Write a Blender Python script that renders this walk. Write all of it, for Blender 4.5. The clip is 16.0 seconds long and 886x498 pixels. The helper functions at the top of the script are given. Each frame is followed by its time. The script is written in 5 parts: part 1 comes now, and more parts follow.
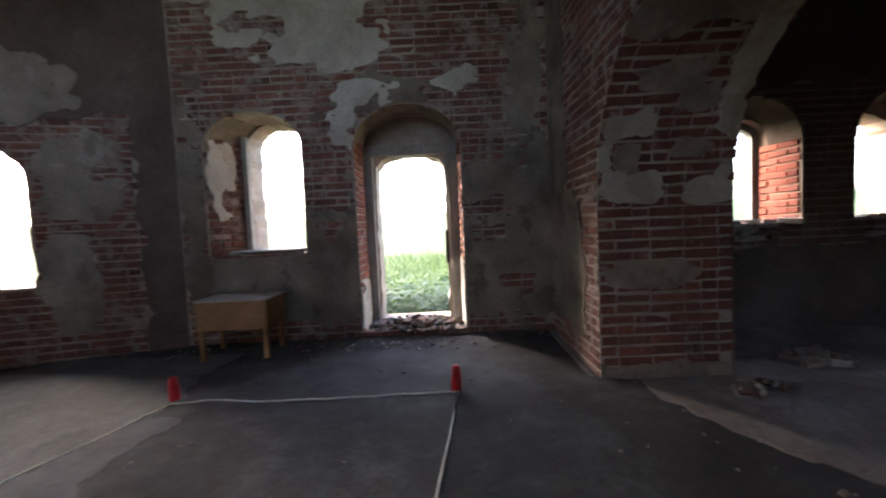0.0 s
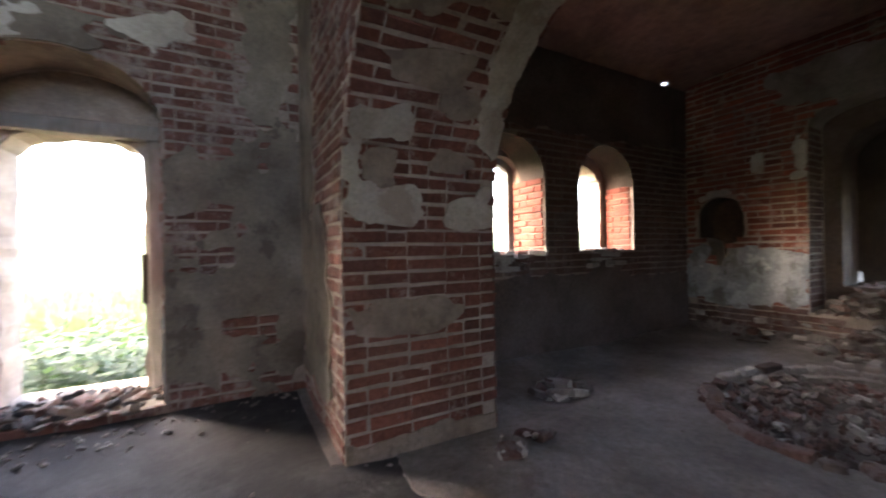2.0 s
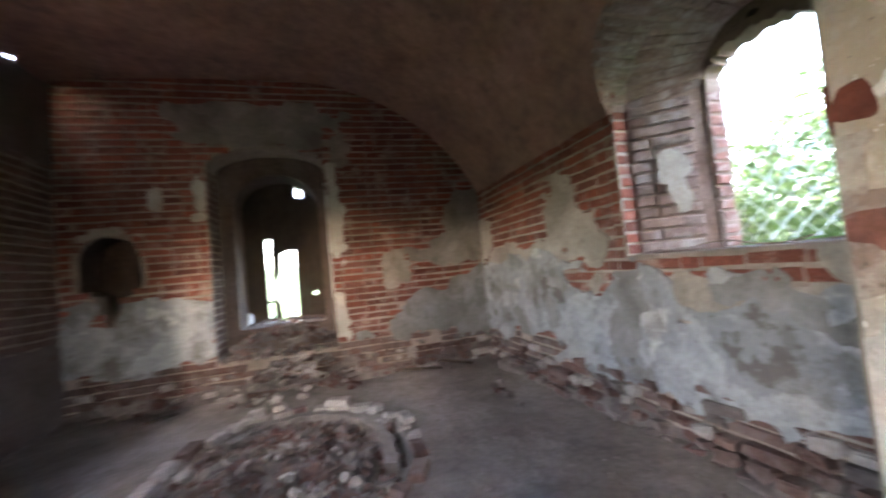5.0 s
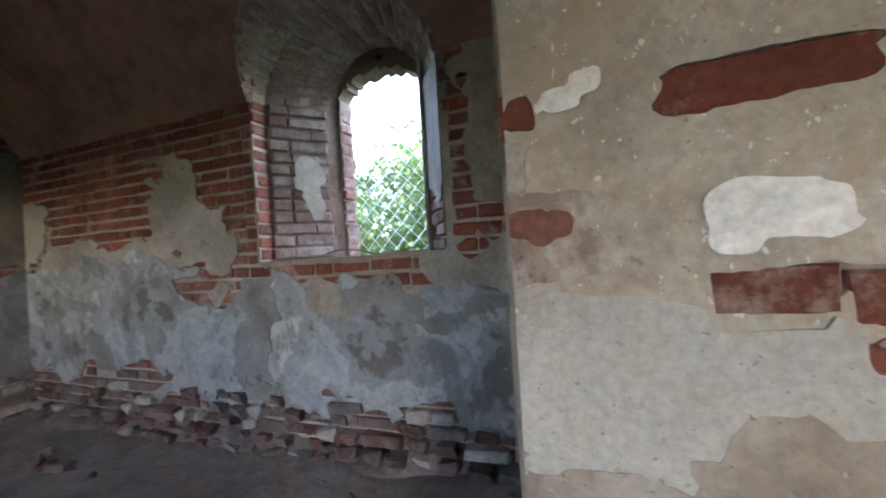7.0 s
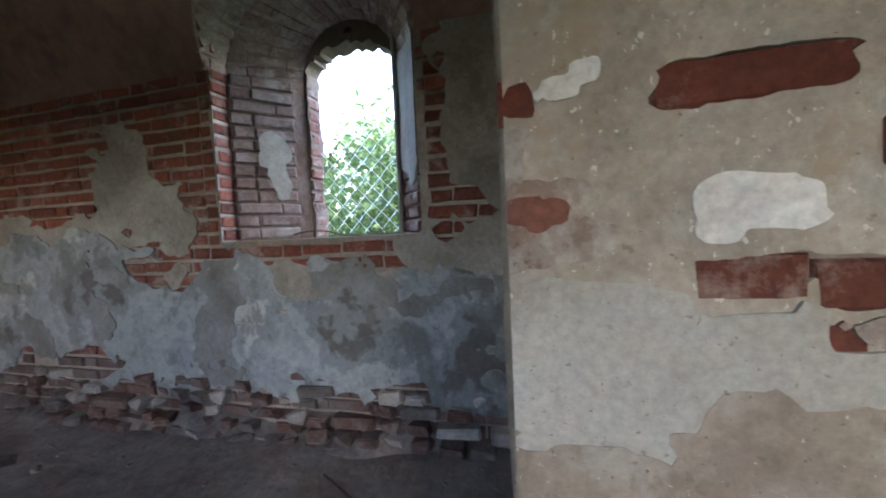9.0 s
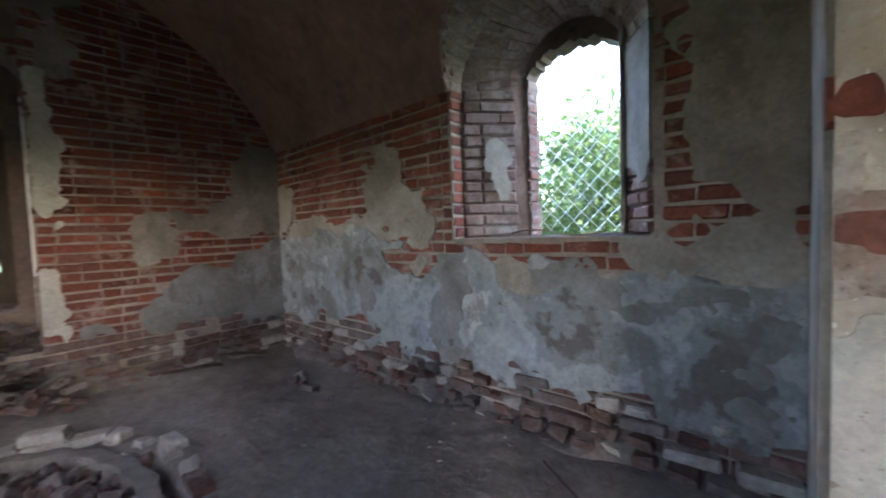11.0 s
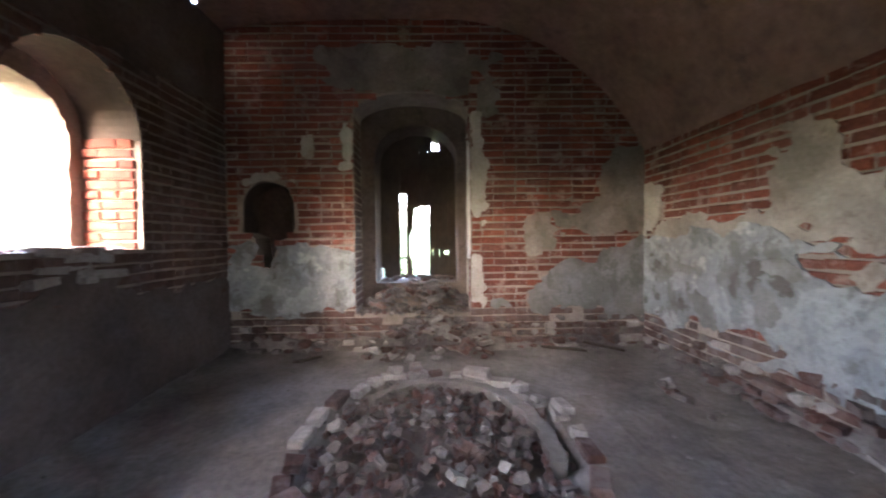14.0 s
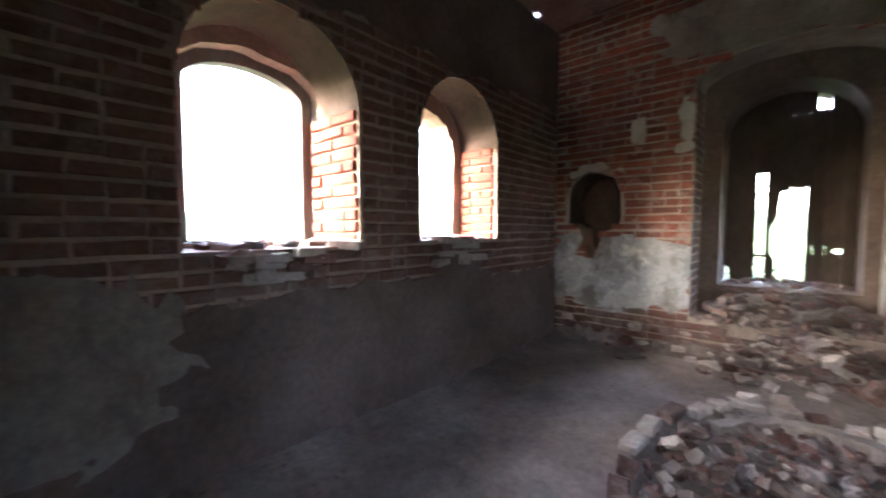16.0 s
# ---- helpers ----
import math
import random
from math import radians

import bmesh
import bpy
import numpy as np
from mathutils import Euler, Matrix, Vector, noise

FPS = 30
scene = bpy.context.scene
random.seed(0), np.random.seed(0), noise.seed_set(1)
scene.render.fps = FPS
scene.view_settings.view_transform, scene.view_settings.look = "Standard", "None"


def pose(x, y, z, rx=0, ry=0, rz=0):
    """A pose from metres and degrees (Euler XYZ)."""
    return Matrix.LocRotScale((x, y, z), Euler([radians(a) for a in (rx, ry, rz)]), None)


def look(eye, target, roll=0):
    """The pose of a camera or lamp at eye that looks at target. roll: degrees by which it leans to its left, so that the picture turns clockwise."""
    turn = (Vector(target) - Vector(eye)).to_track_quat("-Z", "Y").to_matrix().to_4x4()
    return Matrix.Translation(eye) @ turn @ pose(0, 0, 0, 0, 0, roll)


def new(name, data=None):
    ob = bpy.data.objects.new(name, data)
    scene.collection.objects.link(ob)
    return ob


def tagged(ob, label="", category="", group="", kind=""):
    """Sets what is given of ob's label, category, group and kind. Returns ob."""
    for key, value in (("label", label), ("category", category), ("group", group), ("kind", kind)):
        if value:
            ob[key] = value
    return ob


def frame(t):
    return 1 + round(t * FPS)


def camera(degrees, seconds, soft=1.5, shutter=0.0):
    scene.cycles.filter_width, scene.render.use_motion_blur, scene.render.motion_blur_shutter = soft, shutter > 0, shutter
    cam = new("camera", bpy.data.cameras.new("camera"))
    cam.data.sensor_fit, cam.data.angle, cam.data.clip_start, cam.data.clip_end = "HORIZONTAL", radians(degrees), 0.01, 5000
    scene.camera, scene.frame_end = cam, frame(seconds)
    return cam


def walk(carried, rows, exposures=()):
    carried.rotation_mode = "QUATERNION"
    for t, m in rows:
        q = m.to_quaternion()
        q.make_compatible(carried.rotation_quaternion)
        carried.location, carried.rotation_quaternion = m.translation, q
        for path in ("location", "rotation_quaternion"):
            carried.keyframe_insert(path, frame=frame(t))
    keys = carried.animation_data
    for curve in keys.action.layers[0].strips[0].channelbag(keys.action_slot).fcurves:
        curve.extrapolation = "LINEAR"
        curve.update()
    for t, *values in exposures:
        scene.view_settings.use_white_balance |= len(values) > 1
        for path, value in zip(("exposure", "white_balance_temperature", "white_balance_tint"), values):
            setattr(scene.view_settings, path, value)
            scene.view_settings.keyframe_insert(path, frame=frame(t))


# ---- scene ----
cam = camera(97.4, 16.0, 1.9, 0.5)
PATH = [
    (0, look((0.100, 0.199, 1.332), (0.088, 2.435, 1.207), -2.6)),
    (0.5, look((0.268, 0.346, 1.324), (0.601, 2.558, 1.197), -1.3)),
    (1, look((0.396, 0.572, 1.326), (1.219, 2.653, 1.234), -1.3)),
    (1.5, look((0.594, 0.848, 1.317), (1.506, 2.893, 1.264), -1.0)),
    (2, look((0.719, 1.024, 1.306), (1.802, 2.985, 1.301), -1.0)),
    (2.5, look((0.889, 1.191, 1.287), (2.321, 2.913, 1.309), -2.4)),
    (3, look((1.090, 1.373, 1.279), (2.662, 2.968, 1.320), -1.5)),
    (3.5, look((1.289, 1.609, 1.278), (3.212, 2.757, 1.346), -2.5)),
    (4, look((1.518, 1.625, 1.304), (3.637, 2.344, 1.388), -3.1)),
    (4.5, look((1.654, 1.710, 1.292), (3.884, 1.880, 1.418), -3.2)),
    (5, look((1.854, 1.700, 1.295), (4.001, 1.071, 1.400), -5.5)),
    (5.2, look((1.921, 1.678, 1.279), (3.960, 0.758, 1.396), -5.1)),
    (7.3, look((2.154, 1.588, 1.260), (2.824, -0.549, 1.215), -3.5)),
    (7.5, look((2.154, 1.583, 1.267), (2.761, -0.572, 1.177), -3.5)),
    (8, look((2.162, 1.577, 1.262), (2.657, -0.605, 1.146), -3.0)),
    (8.2, look((2.162, 1.577, 1.262), (2.657, -0.605, 1.146), -3.0)),
    (10.3, look((2.333, 1.718, 1.304), (3.462, -0.213, 1.184), -2.2)),
    (11, look((2.334, 1.765, 1.316), (3.849, 0.119, 1.207), -2.1)),
    (11.5, look((2.361, 1.840, 1.304), (4.094, 0.424, 1.201), -2.0)),
    (12, look((2.386, 1.883, 1.286), (4.309, 0.736, 1.201), -1.7)),
    (12.5, look((2.399, 1.943, 1.276), (4.443, 1.030, 1.202), -1.5)),
    (13, look((2.407, 1.985, 1.280), (4.539, 1.301, 1.214), -1.4)),
    (13.5, look((2.423, 2.041, 1.262), (4.627, 1.649, 1.212), -1.0)),
    (14, look((2.415, 2.107, 1.288), (4.652, 2.053, 1.233), -0.7)),
    (14.5, look((2.423, 2.195, 1.308), (4.641, 2.499, 1.240), -0.3)),
    (15, look((2.423, 2.295, 1.318), (4.557, 2.968, 1.236), -0.3)),
    (15.5, look((2.411, 2.340, 1.327), (4.375, 3.414, 1.224), 0.0)),
    (16, look((2.396, 2.308, 1.337), (4.073, 3.788, 1.217), -0.0)),
]
walk(cam, PATH, exposures=[(0, 4.5, 6650, 15), (1, 5.15, 6700, 16), (2, 5.5, 7000, 18), (2.7, 5.9, 7500, 23), (3.5, 6.35, 7500, 23), (5, 6.55, 6850, 18), (8, 5.7, 6150, 13), (10.8, 5.75, 6100, 13), (11.6, 6.1, 6100, 14), (12.5, 6.35, 6250, 15), (14.5, 6.6, 6650, 19), (16, 6.7, 6700, 18)])

# ---------------- light ----------------
world = bpy.data.worlds.new("overcast_sky")
scene.world = world
world.use_nodes = True
wn = world.node_tree
sky = wn.nodes.new("ShaderNodeTexSky")
sky.sky_type = "NISHITA"
sky.sun_disc = False
sky.sun_elevation, sky.sun_rotation = radians(30), radians(-63)
sky.air_density, sky.dust_density, sky.ozone_density = 1.0, 4.0, 1.0
wn.links.new(sky.outputs[0], wn.nodes["Background"].inputs[0])
wn.nodes["Background"].inputs[1].default_value = 0.15
sun_data = bpy.data.lights.new("sun", "SUN")
sun_data.energy, sun_data.angle, sun_data.color = 0.2, radians(50), (1, 0.97, 0.92)
sun = new("sun", sun_data)
sun.matrix_world = look((-24, 12, 15.5), (0, 0, 0))

# ---------------- materials ----------------


def material(name, rough=0.9, metal=0.0):
    m = bpy.data.materials.new(name)
    m.use_nodes = True
    t = m.node_tree
    b = t.nodes["Principled BSDF"]
    b.inputs["Roughness"].default_value = rough
    b.inputs["Metallic"].default_value = metal
    b.inputs["Specular IOR Level"].default_value = 0.25
    return m, t, b


def noise_node(t, scale, detail=4, rough=0.6, stretch=(1, 1, 1)):
    g = t.nodes.new("ShaderNodeNewGeometry")
    mp = t.nodes.new("ShaderNodeMapping")
    mp.inputs["Scale"].default_value = stretch
    n = t.nodes.new("ShaderNodeTexNoise")
    n.inputs["Scale"].default_value = scale
    n.inputs["Detail"].default_value = detail
    n.inputs["Roughness"].default_value = rough
    t.links.new(g.outputs["Position"], mp.inputs["Vector"])
    t.links.new(mp.outputs[0], n.inputs["Vector"])
    return n.outputs["Fac"]


def ramp(t, fac, stops):
    r = t.nodes.new("ShaderNodeValToRGB")
    e = r.color_ramp.elements
    while len(e) < len(stops):
        e.new(0.5)
    for el, (p, c) in zip(e, stops):
        el.position, el.color = p, (*c, 1)
    t.links.new(fac, r.inputs[0])
    return r.outputs[0]


def mixed(t, fac, a, b, mode="MIX"):
    m = t.nodes.new("ShaderNodeMix")
    m.data_type, m.blend_type = "RGBA", mode
    for s, v in ((m.inputs[0], fac), (m.inputs[6], a), (m.inputs[7], b)):
        if isinstance(v, (int, float)):
            s.default_value = v
        elif isinstance(v, tuple):
            s.default_value = (*v, 1)
        else:
            t.links.new(v, s)
    return m.outputs[2]


def bump(t, b, height, strength, distance):
    n = t.nodes.new("ShaderNodeBump")
    n.inputs["Strength"].default_value = strength
    n.inputs["Distance"].default_value = distance
    t.links.new(height, n.inputs["Height"])
    t.links.new(n.outputs[0], b.inputs["Normal"])


def stained(name, dark, mid, light, scale=1.6, fine=28, stain=(0.1, 0.09, 0.08), stain_from=0.62, rough=0.92, relief=0.006):
    """A mineral surface: broad tone changes, stains with their own shape, fine grain and relief."""
    m, t, b = material(name, rough)
    c = ramp(t, noise_node(t, scale, 6, 0.65), [(0.28, dark), (0.5, mid), (0.72, light)])
    g = ramp(t, noise_node(t, fine, 5, 0.7), [(0.3, (0.72, 0.72, 0.72)), (0.7, (1.15, 1.15, 1.15))])
    c = mixed(t, 1.0, c, g, "MULTIPLY")
    s = ramp(t, noise_node(t, 2.7, 7, 0.72, (1, 1, 0.6)), [(stain_from, (0, 0, 0)), (stain_from + 0.1, (0.75, 0.75, 0.75))])
    c = mixed(t, s, c, stain)
    t.links.new(c, b.inputs["Base Color"])
    bump(t, b, noise_node(t, fine * 1.3, 6, 0.7), 0.7, relief)
    return m


def flaked(name, tones, scale=2.4, stain=(0.2, 0.17, 0.14), stain_from=0.58, specks=(0.12, 0.1, 0.08), grain=34, relief=0.005, flecks=None):
    """Old paint or plaster that flakes in sheets: tones with clear edges, stains, small pits."""
    m, t, b = material(name, 0.93)
    sheet = noise_node(t, scale, 9, 0.6)
    stops = []
    for i, c in enumerate(tones):
        p = 0.36 + 0.3 * i / (len(tones) - 1)
        stops += [(p - 0.022, c), (p + 0.022, c)]
    c = ramp(t, sheet, stops)
    g = ramp(t, noise_node(t, grain, 6, 0.72), [(0.28, (0.74, 0.74, 0.74)), (0.72, (1.14, 1.14, 1.14))])
    c = mixed(t, 1.0, c, g, "MULTIPLY")
    w = ramp(t, noise_node(t, 0.9, 6, 0.7), [(0.35, (0.78, 0.76, 0.74)), (0.65, (1.06, 1.06, 1.06))])
    c = mixed(t, 1.0, c, w, "MULTIPLY")
    s = ramp(t, noise_node(t, 3.4, 8, 0.7, (1, 1, 0.7)), [(stain_from, (0, 0, 0)), (stain_from + 0.05, (0.7, 0.7, 0.7))])
    c = mixed(t, s, c, stain)
    d = ramp(t, noise_node(t, 75, 3, 0.5), [(0.685, (0, 0, 0)), (0.72, (0.8, 0.8, 0.8))])
    c = mixed(t, d, c, specks)
    p = ramp(t, noise_node(t, 24, 5, 0.65), [(0.64, (0, 0, 0)), (0.68, (0.5, 0.5, 0.5))])
    c = mixed(t, p, c, specks)
    if flecks:
        k = ramp(t, noise_node(t, 58, 3, 0.55, (1.3, 1, 0.8)), [(0.665, (0, 0, 0)), (0.69, (0.85, 0.85, 0.85))])
        c = mixed(t, k, c, flecks)
    t.links.new(c, b.inputs["Base Color"])
    h = mixed(t, 0.5, sheet, noise_node(t, grain * 1.6, 6, 0.7))
    bump(t, b, h, 0.8, relief)
    return m


def brick_material(name, tones, dust=(0.34, 0.27, 0.23), dust_from=0.56):
    """Fired clay: each piece has its own tone, with lime dust and pits."""
    m, t, b = material(name, 0.9)
    info = t.nodes.new("ShaderNodeObjectInfo")
    geo = t.nodes.new("ShaderNodeNewGeometry")
    add = t.nodes.new("ShaderNodeMath")
    add.operation = "ADD"
    t.links.new(info.outputs["Random"], add.inputs[0])
    t.links.new(geo.outputs["Random Per Island"], add.inputs[1])
    fr = t.nodes.new("ShaderNodeMath")
    fr.operation = "FRACT"
    t.links.new(add.outputs[0], fr.inputs[0])
    n = len(tones) - 1
    c = ramp(t, fr.outputs[0], [(i / n, k) for i, k in enumerate(tones)])
    g = ramp(t, noise_node(t, 34, 5, 0.7), [(0.3, (0.65, 0.62, 0.6)), (0.7, (1.2, 1.2, 1.2))])
    c = mixed(t, 1.0, c, g, "MULTIPLY")
    w = ramp(t, noise_node(t, 0.8, 6, 0.7), [(0.34, (0.55, 0.53, 0.52)), (0.66, (1.12, 1.1, 1.08))])
    c = mixed(t, 1.0, c, w, "MULTIPLY")
    d = ramp(t, noise_node(t, 5.5, 7, 0.72), [(dust_from, (0, 0, 0)), (dust_from + 0.12, (0.7, 0.7, 0.7))])
    c = mixed(t, d, c, dust)
    t.links.new(c, b.inputs["Base Color"])
    bump(t, b, noise_node(t, 60, 6, 0.75), 0.8, 0.006)
    return m


BRICK = brick_material("red_brick", [(0.145, 0.054, 0.041), (0.24, 0.076, 0.053), (0.195, 0.083, 0.064), (0.3, 0.1, 0.066), (0.17, 0.062, 0.048), (0.26, 0.12, 0.095)], dust_from=0.535)
BRICK_BROWN = brick_material("brown_brick", [(0.12, 0.055, 0.042), (0.19, 0.075, 0.055), (0.155, 0.075, 0.06), (0.23, 0.09, 0.065)], (0.3, 0.25, 0.21), 0.57)
BRICK_OLD = brick_material("weathered_brick", [(0.12, 0.06, 0.05), (0.2, 0.09, 0.07), (0.16, 0.085, 0.075), (0.24, 0.11, 0.085)], (0.3, 0.27, 0.25), 0.5)
MORTAR = stained("lime_mortar", (0.167, 0.137, 0.116), (0.279, 0.235, 0.199), (0.42, 0.366, 0.312), 2.2, 45, (0.156, 0.127, 0.108), 0.62)
# Mortar and brick darkened for the backlit wall's shade as well as soot.
MORTAR_SHADED = stained("shaded_sooty_mortar", (0.159, 0.127, 0.112), (0.238, 0.186, 0.159), (0.332, 0.261, 0.222), 2.2, 45, (0.127, 0.098, 0.086), 0.58)
BRICK_SHADED = brick_material("shaded_sooty_brick", [(0.099, 0.062, 0.051), (0.143, 0.086, 0.07), (0.121, 0.075, 0.062), (0.171, 0.101, 0.083)], (0.165, 0.132, 0.116), 0.5)
PLASTER = flaked("grey_lime_plaster", [(0.24, 0.215, 0.183), (0.325, 0.297, 0.257), (0.415, 0.383, 0.335)], 2.0, (0.18, 0.15, 0.125), 0.57)
PLASTER_PALE = flaked("pale_plaster", [(0.4, 0.375, 0.33), (0.47, 0.45, 0.4), (0.53, 0.515, 0.465)], 2.6, (0.33, 0.28, 0.22), 0.57, (0.2, 0.17, 0.14), 42, 0.004)
PLASTER_SMOOTH = flaked("smooth_grey_plaster", [(0.386, 0.377, 0.34), (0.451, 0.446, 0.414), (0.497, 0.497, 0.469)], 1.6, (0.331, 0.276, 0.212), 0.54, (0.221, 0.184, 0.147), 50, 0.003)
PLASTER_JAMB = flaked("gritty_pale_plaster", [(0.36, 0.32, 0.268), (0.44, 0.402, 0.345), (0.51, 0.485, 0.44)], 3.2, (0.33, 0.27, 0.2), 0.53, (0.17, 0.15, 0.13), 46, 0.006, (0.62, 0.6, 0.55))
PLASTER_TAN = flaked("tan_stained_plaster", [(0.26, 0.223, 0.181), (0.328, 0.29, 0.239), (0.395, 0.365, 0.319)], 4.5, (0.202, 0.168, 0.134), 0.53, (0.134, 0.118, 0.101), 40, 0.004, (0.47, 0.454, 0.42))
LIME_WHITE = stained("white_limewash", (0.58, 0.57, 0.54), (0.68, 0.67, 0.65), (0.75, 0.75, 0.73), 3, 40, (0.45, 0.42, 0.38), 0.68, relief=0.003)
BLUE = flaked("faded_blue_paint", [(0.131, 0.123, 0.113), (0.23, 0.245, 0.252), (0.324, 0.347, 0.353), (0.27, 0.29, 0.302), (0.45, 0.462, 0.45)], 2.1, (0.135, 0.128, 0.119), 0.535, (0.117, 0.113, 0.108), 26, 0.005)
# Dark plaster tone: soot together with shade of the backlit wall and corners.
SHADED_SOOT = stained("shaded_sooty_plaster", (0.07, 0.053, 0.046), (0.108, 0.083, 0.072), (0.15, 0.118, 0.104), 1.5, 26, (0.065, 0.05, 0.044), 0.58)
EARTH = stained("dark_damp_earth", (0.024, 0.022, 0.023), (0.042, 0.039, 0.04), (0.095, 0.092, 0.094), 1.7, 24, (0.027, 0.025, 0.025), 0.55, relief=0.02)
SCREED = stained("pale_dusty_screed", (0.12, 0.102, 0.092), (0.187, 0.164, 0.15), (0.27, 0.246, 0.23), 1.6, 22, (0.13, 0.107, 0.096), 0.56, relief=0.012)
PLASTER_DIM = flaked("damp_grey_plaster", [(0.135, 0.115, 0.093), (0.205, 0.177, 0.145), (0.275, 0.24, 0.195)], 1.9, (0.085, 0.07, 0.058), 0.56)
PLASTER_MID = flaked("brown_grey_plaster", [(0.182, 0.16, 0.138), (0.255, 0.23, 0.2), (0.335, 0.305, 0.27)], 2.2, (0.15, 0.115, 0.095), 0.57)
STONE = stained("dusty_rubble", (0.096, 0.078, 0.072), (0.152, 0.13, 0.12), (0.232, 0.204, 0.19), 6, 40, (0.16, 0.08, 0.06), 0.58, relief=0.008)
VAULT = stained("sooty_vault_brick", (0.176, 0.111, 0.092), (0.27, 0.162, 0.135), (0.365, 0.216, 0.176), 1.2, 9, (0.135, 0.095, 0.078), 0.58, relief=0.02)
# Brown for deep reveals: the recess's shade is mixed into the sooty tone.
REVEAL_SHADED = stained("shaded_sooty_reveal", (0.09, 0.066, 0.054), (0.14, 0.105, 0.086), (0.2, 0.153, 0.126), 2.0, 24, (0.04, 0.032, 0.028), 0.6)
BRICK_RED = brick_material("bright_red_brick", [(0.119, 0.033, 0.024), (0.173, 0.048, 0.033), (0.143, 0.044, 0.033), (0.203, 0.06, 0.041)], (0.179, 0.119, 0.102), 0.63)
BRICK_LIMED = brick_material("limewashed_brick", [(0.25, 0.17, 0.155), (0.33, 0.26, 0.245), (0.29, 0.2, 0.18), (0.37, 0.31, 0.3)], (0.42, 0.38, 0.36), 0.5)
# Paler grey: light from the nave on the dark wall is put in here.
LIT_GREY = stained("half_lit_plaster", (0.109, 0.097, 0.087), (0.163, 0.147, 0.13), (0.207, 0.19, 0.171), 1.8, 26, (0.097, 0.082, 0.071), 0.52)
PLASTER_PIER = flaked("warm_grey_plaster", [(0.3, 0.272, 0.225), (0.375, 0.345, 0.29), (0.44, 0.41, 0.355)], 2.6, (0.24, 0.2, 0.16), 0.56, (0.17, 0.14, 0.11), 42, 0.004)
# Very dark brown: the shade under the window arches is put into this colour.
SOFFIT_SHADE = stained("shade_browned_plaster", (0.03, 0.022, 0.018), (0.047, 0.034, 0.028), (0.066, 0.049, 0.041), 4, 26, (0.024, 0.018, 0.016), 0.58)
PLASTER_BROWN = flaked("brown_dusty_plaster", [(0.175, 0.138, 0.11), (0.245, 0.2, 0.162), (0.32, 0.27, 0.222)], 2.2, (0.14, 0.105, 0.085), 0.57)
DAMP_GREY = flaked("damp_grey_undercoat", [(0.17, 0.165, 0.155), (0.22, 0.22, 0.215), (0.27, 0.28, 0.285)], 3.0, (0.13, 0.125, 0.115), 0.55)


def wood(name, dark, light, grain=(14, 14, 1.2), rough=0.8):
    m, t, b = material(name, rough)
    c = ramp(t, noise_node(t, 6, 6, 0.7, grain), [(0.3, dark), (0.7, light)])
    s = ramp(t, noise_node(t, 1.7, 5, 0.7), [(0.35, (0.65, 0.63, 0.6)), (0.7, (1.1, 1.1, 1.1))])
    t.links.new(mixed(t, 1.0, c, s, "MULTIPLY"), b.inputs["Base Color"])
    bump(t, b, noise_node(t, 9, 6, 0.7, grain), 0.5, 0.004)
    return m


OLD_WOOD = wood("grey_weathered_wood", (0.2, 0.19, 0.17), (0.34, 0.325, 0.3))
# Grey wood made darker: the frame's backlit shade is part of its colour.
FRAME_WOOD = wood("backlit_grey_frame_wood", (0.09, 0.095, 0.1), (0.17, 0.175, 0.18))
DARK_WOOD = wood("dark_door_planks", (0.045, 0.035, 0.028), (0.1, 0.075, 0.058))
DESK_WOOD = wood("brown_plywood", (0.27, 0.145, 0.068), (0.37, 0.215, 0.105), (1.5, 12, 12), 0.55)

# Paler than the desk's sides: light falling on the top is in its colour.
DESK_TOP = wood("lit_pale_board", (0.4, 0.35, 0.32), (0.52, 0.47, 0.44), (1.5, 12, 12), 0.45)


def plain(name, colour, rough=0.6, metal=0.0, vary=0.25, scale=20):
    m, t, b = material(name, rough, metal)
    lo, hi = tuple(k * (1 - vary) for k in colour), tuple(min(1, k * (1 + vary)) for k in colour)
    t.links.new(ramp(t, noise_node(t, scale, 5), [(0.3, lo), (0.7, hi)]), b.inputs["Base Color"])
    return m


# ---------------- building helpers ----------------


def mesh_object(name, bm, mat, parent=None, label=""):
    me = bpy.data.meshes.new(name)
    bm.normal_update()
    bm.to_mesh(me)
    bm.free()
    me.materials.append(mat)
    ob = new(name, me)
    if parent:
        ob.parent = parent
    if label:
        tagged(ob, label)
    return ob


def part(name, bm, mat, parent, label=""):
    return mesh_object(name, bm, mat, parent, label)


def thing(name, m, label, category, group=""):
    ob = new(name)
    ob.matrix_world = m
    ob.empty_display_size = 0.1
    return tagged(ob, label, category, group)


def box(bm, x0, x1, y0, y1, z0, z1, bevel=0.0, m=None):
    made = bmesh.ops.create_cube(bm, size=1)["verts"]
    bmesh.ops.scale(bm, vec=(x1 - x0, y1 - y0, z1 - z0), verts=made)
    bmesh.ops.translate(bm, vec=((x0 + x1) / 2, (y0 + y1) / 2, (z0 + z1) / 2), verts=made)
    if bevel:
        es = list({e for v in made for e in v.link_edges})
        made = bmesh.ops.bevel(bm, geom=es, offset=bevel, segments=1, affect="EDGES")["verts"]
    if m:
        bmesh.ops.transform(bm, matrix=m, verts=made)
    return made


def boxes(*dims, bevel=0.0):
    bm = bmesh.new()
    for d in dims:
        box(bm, *d, bevel=bevel)
    return bm


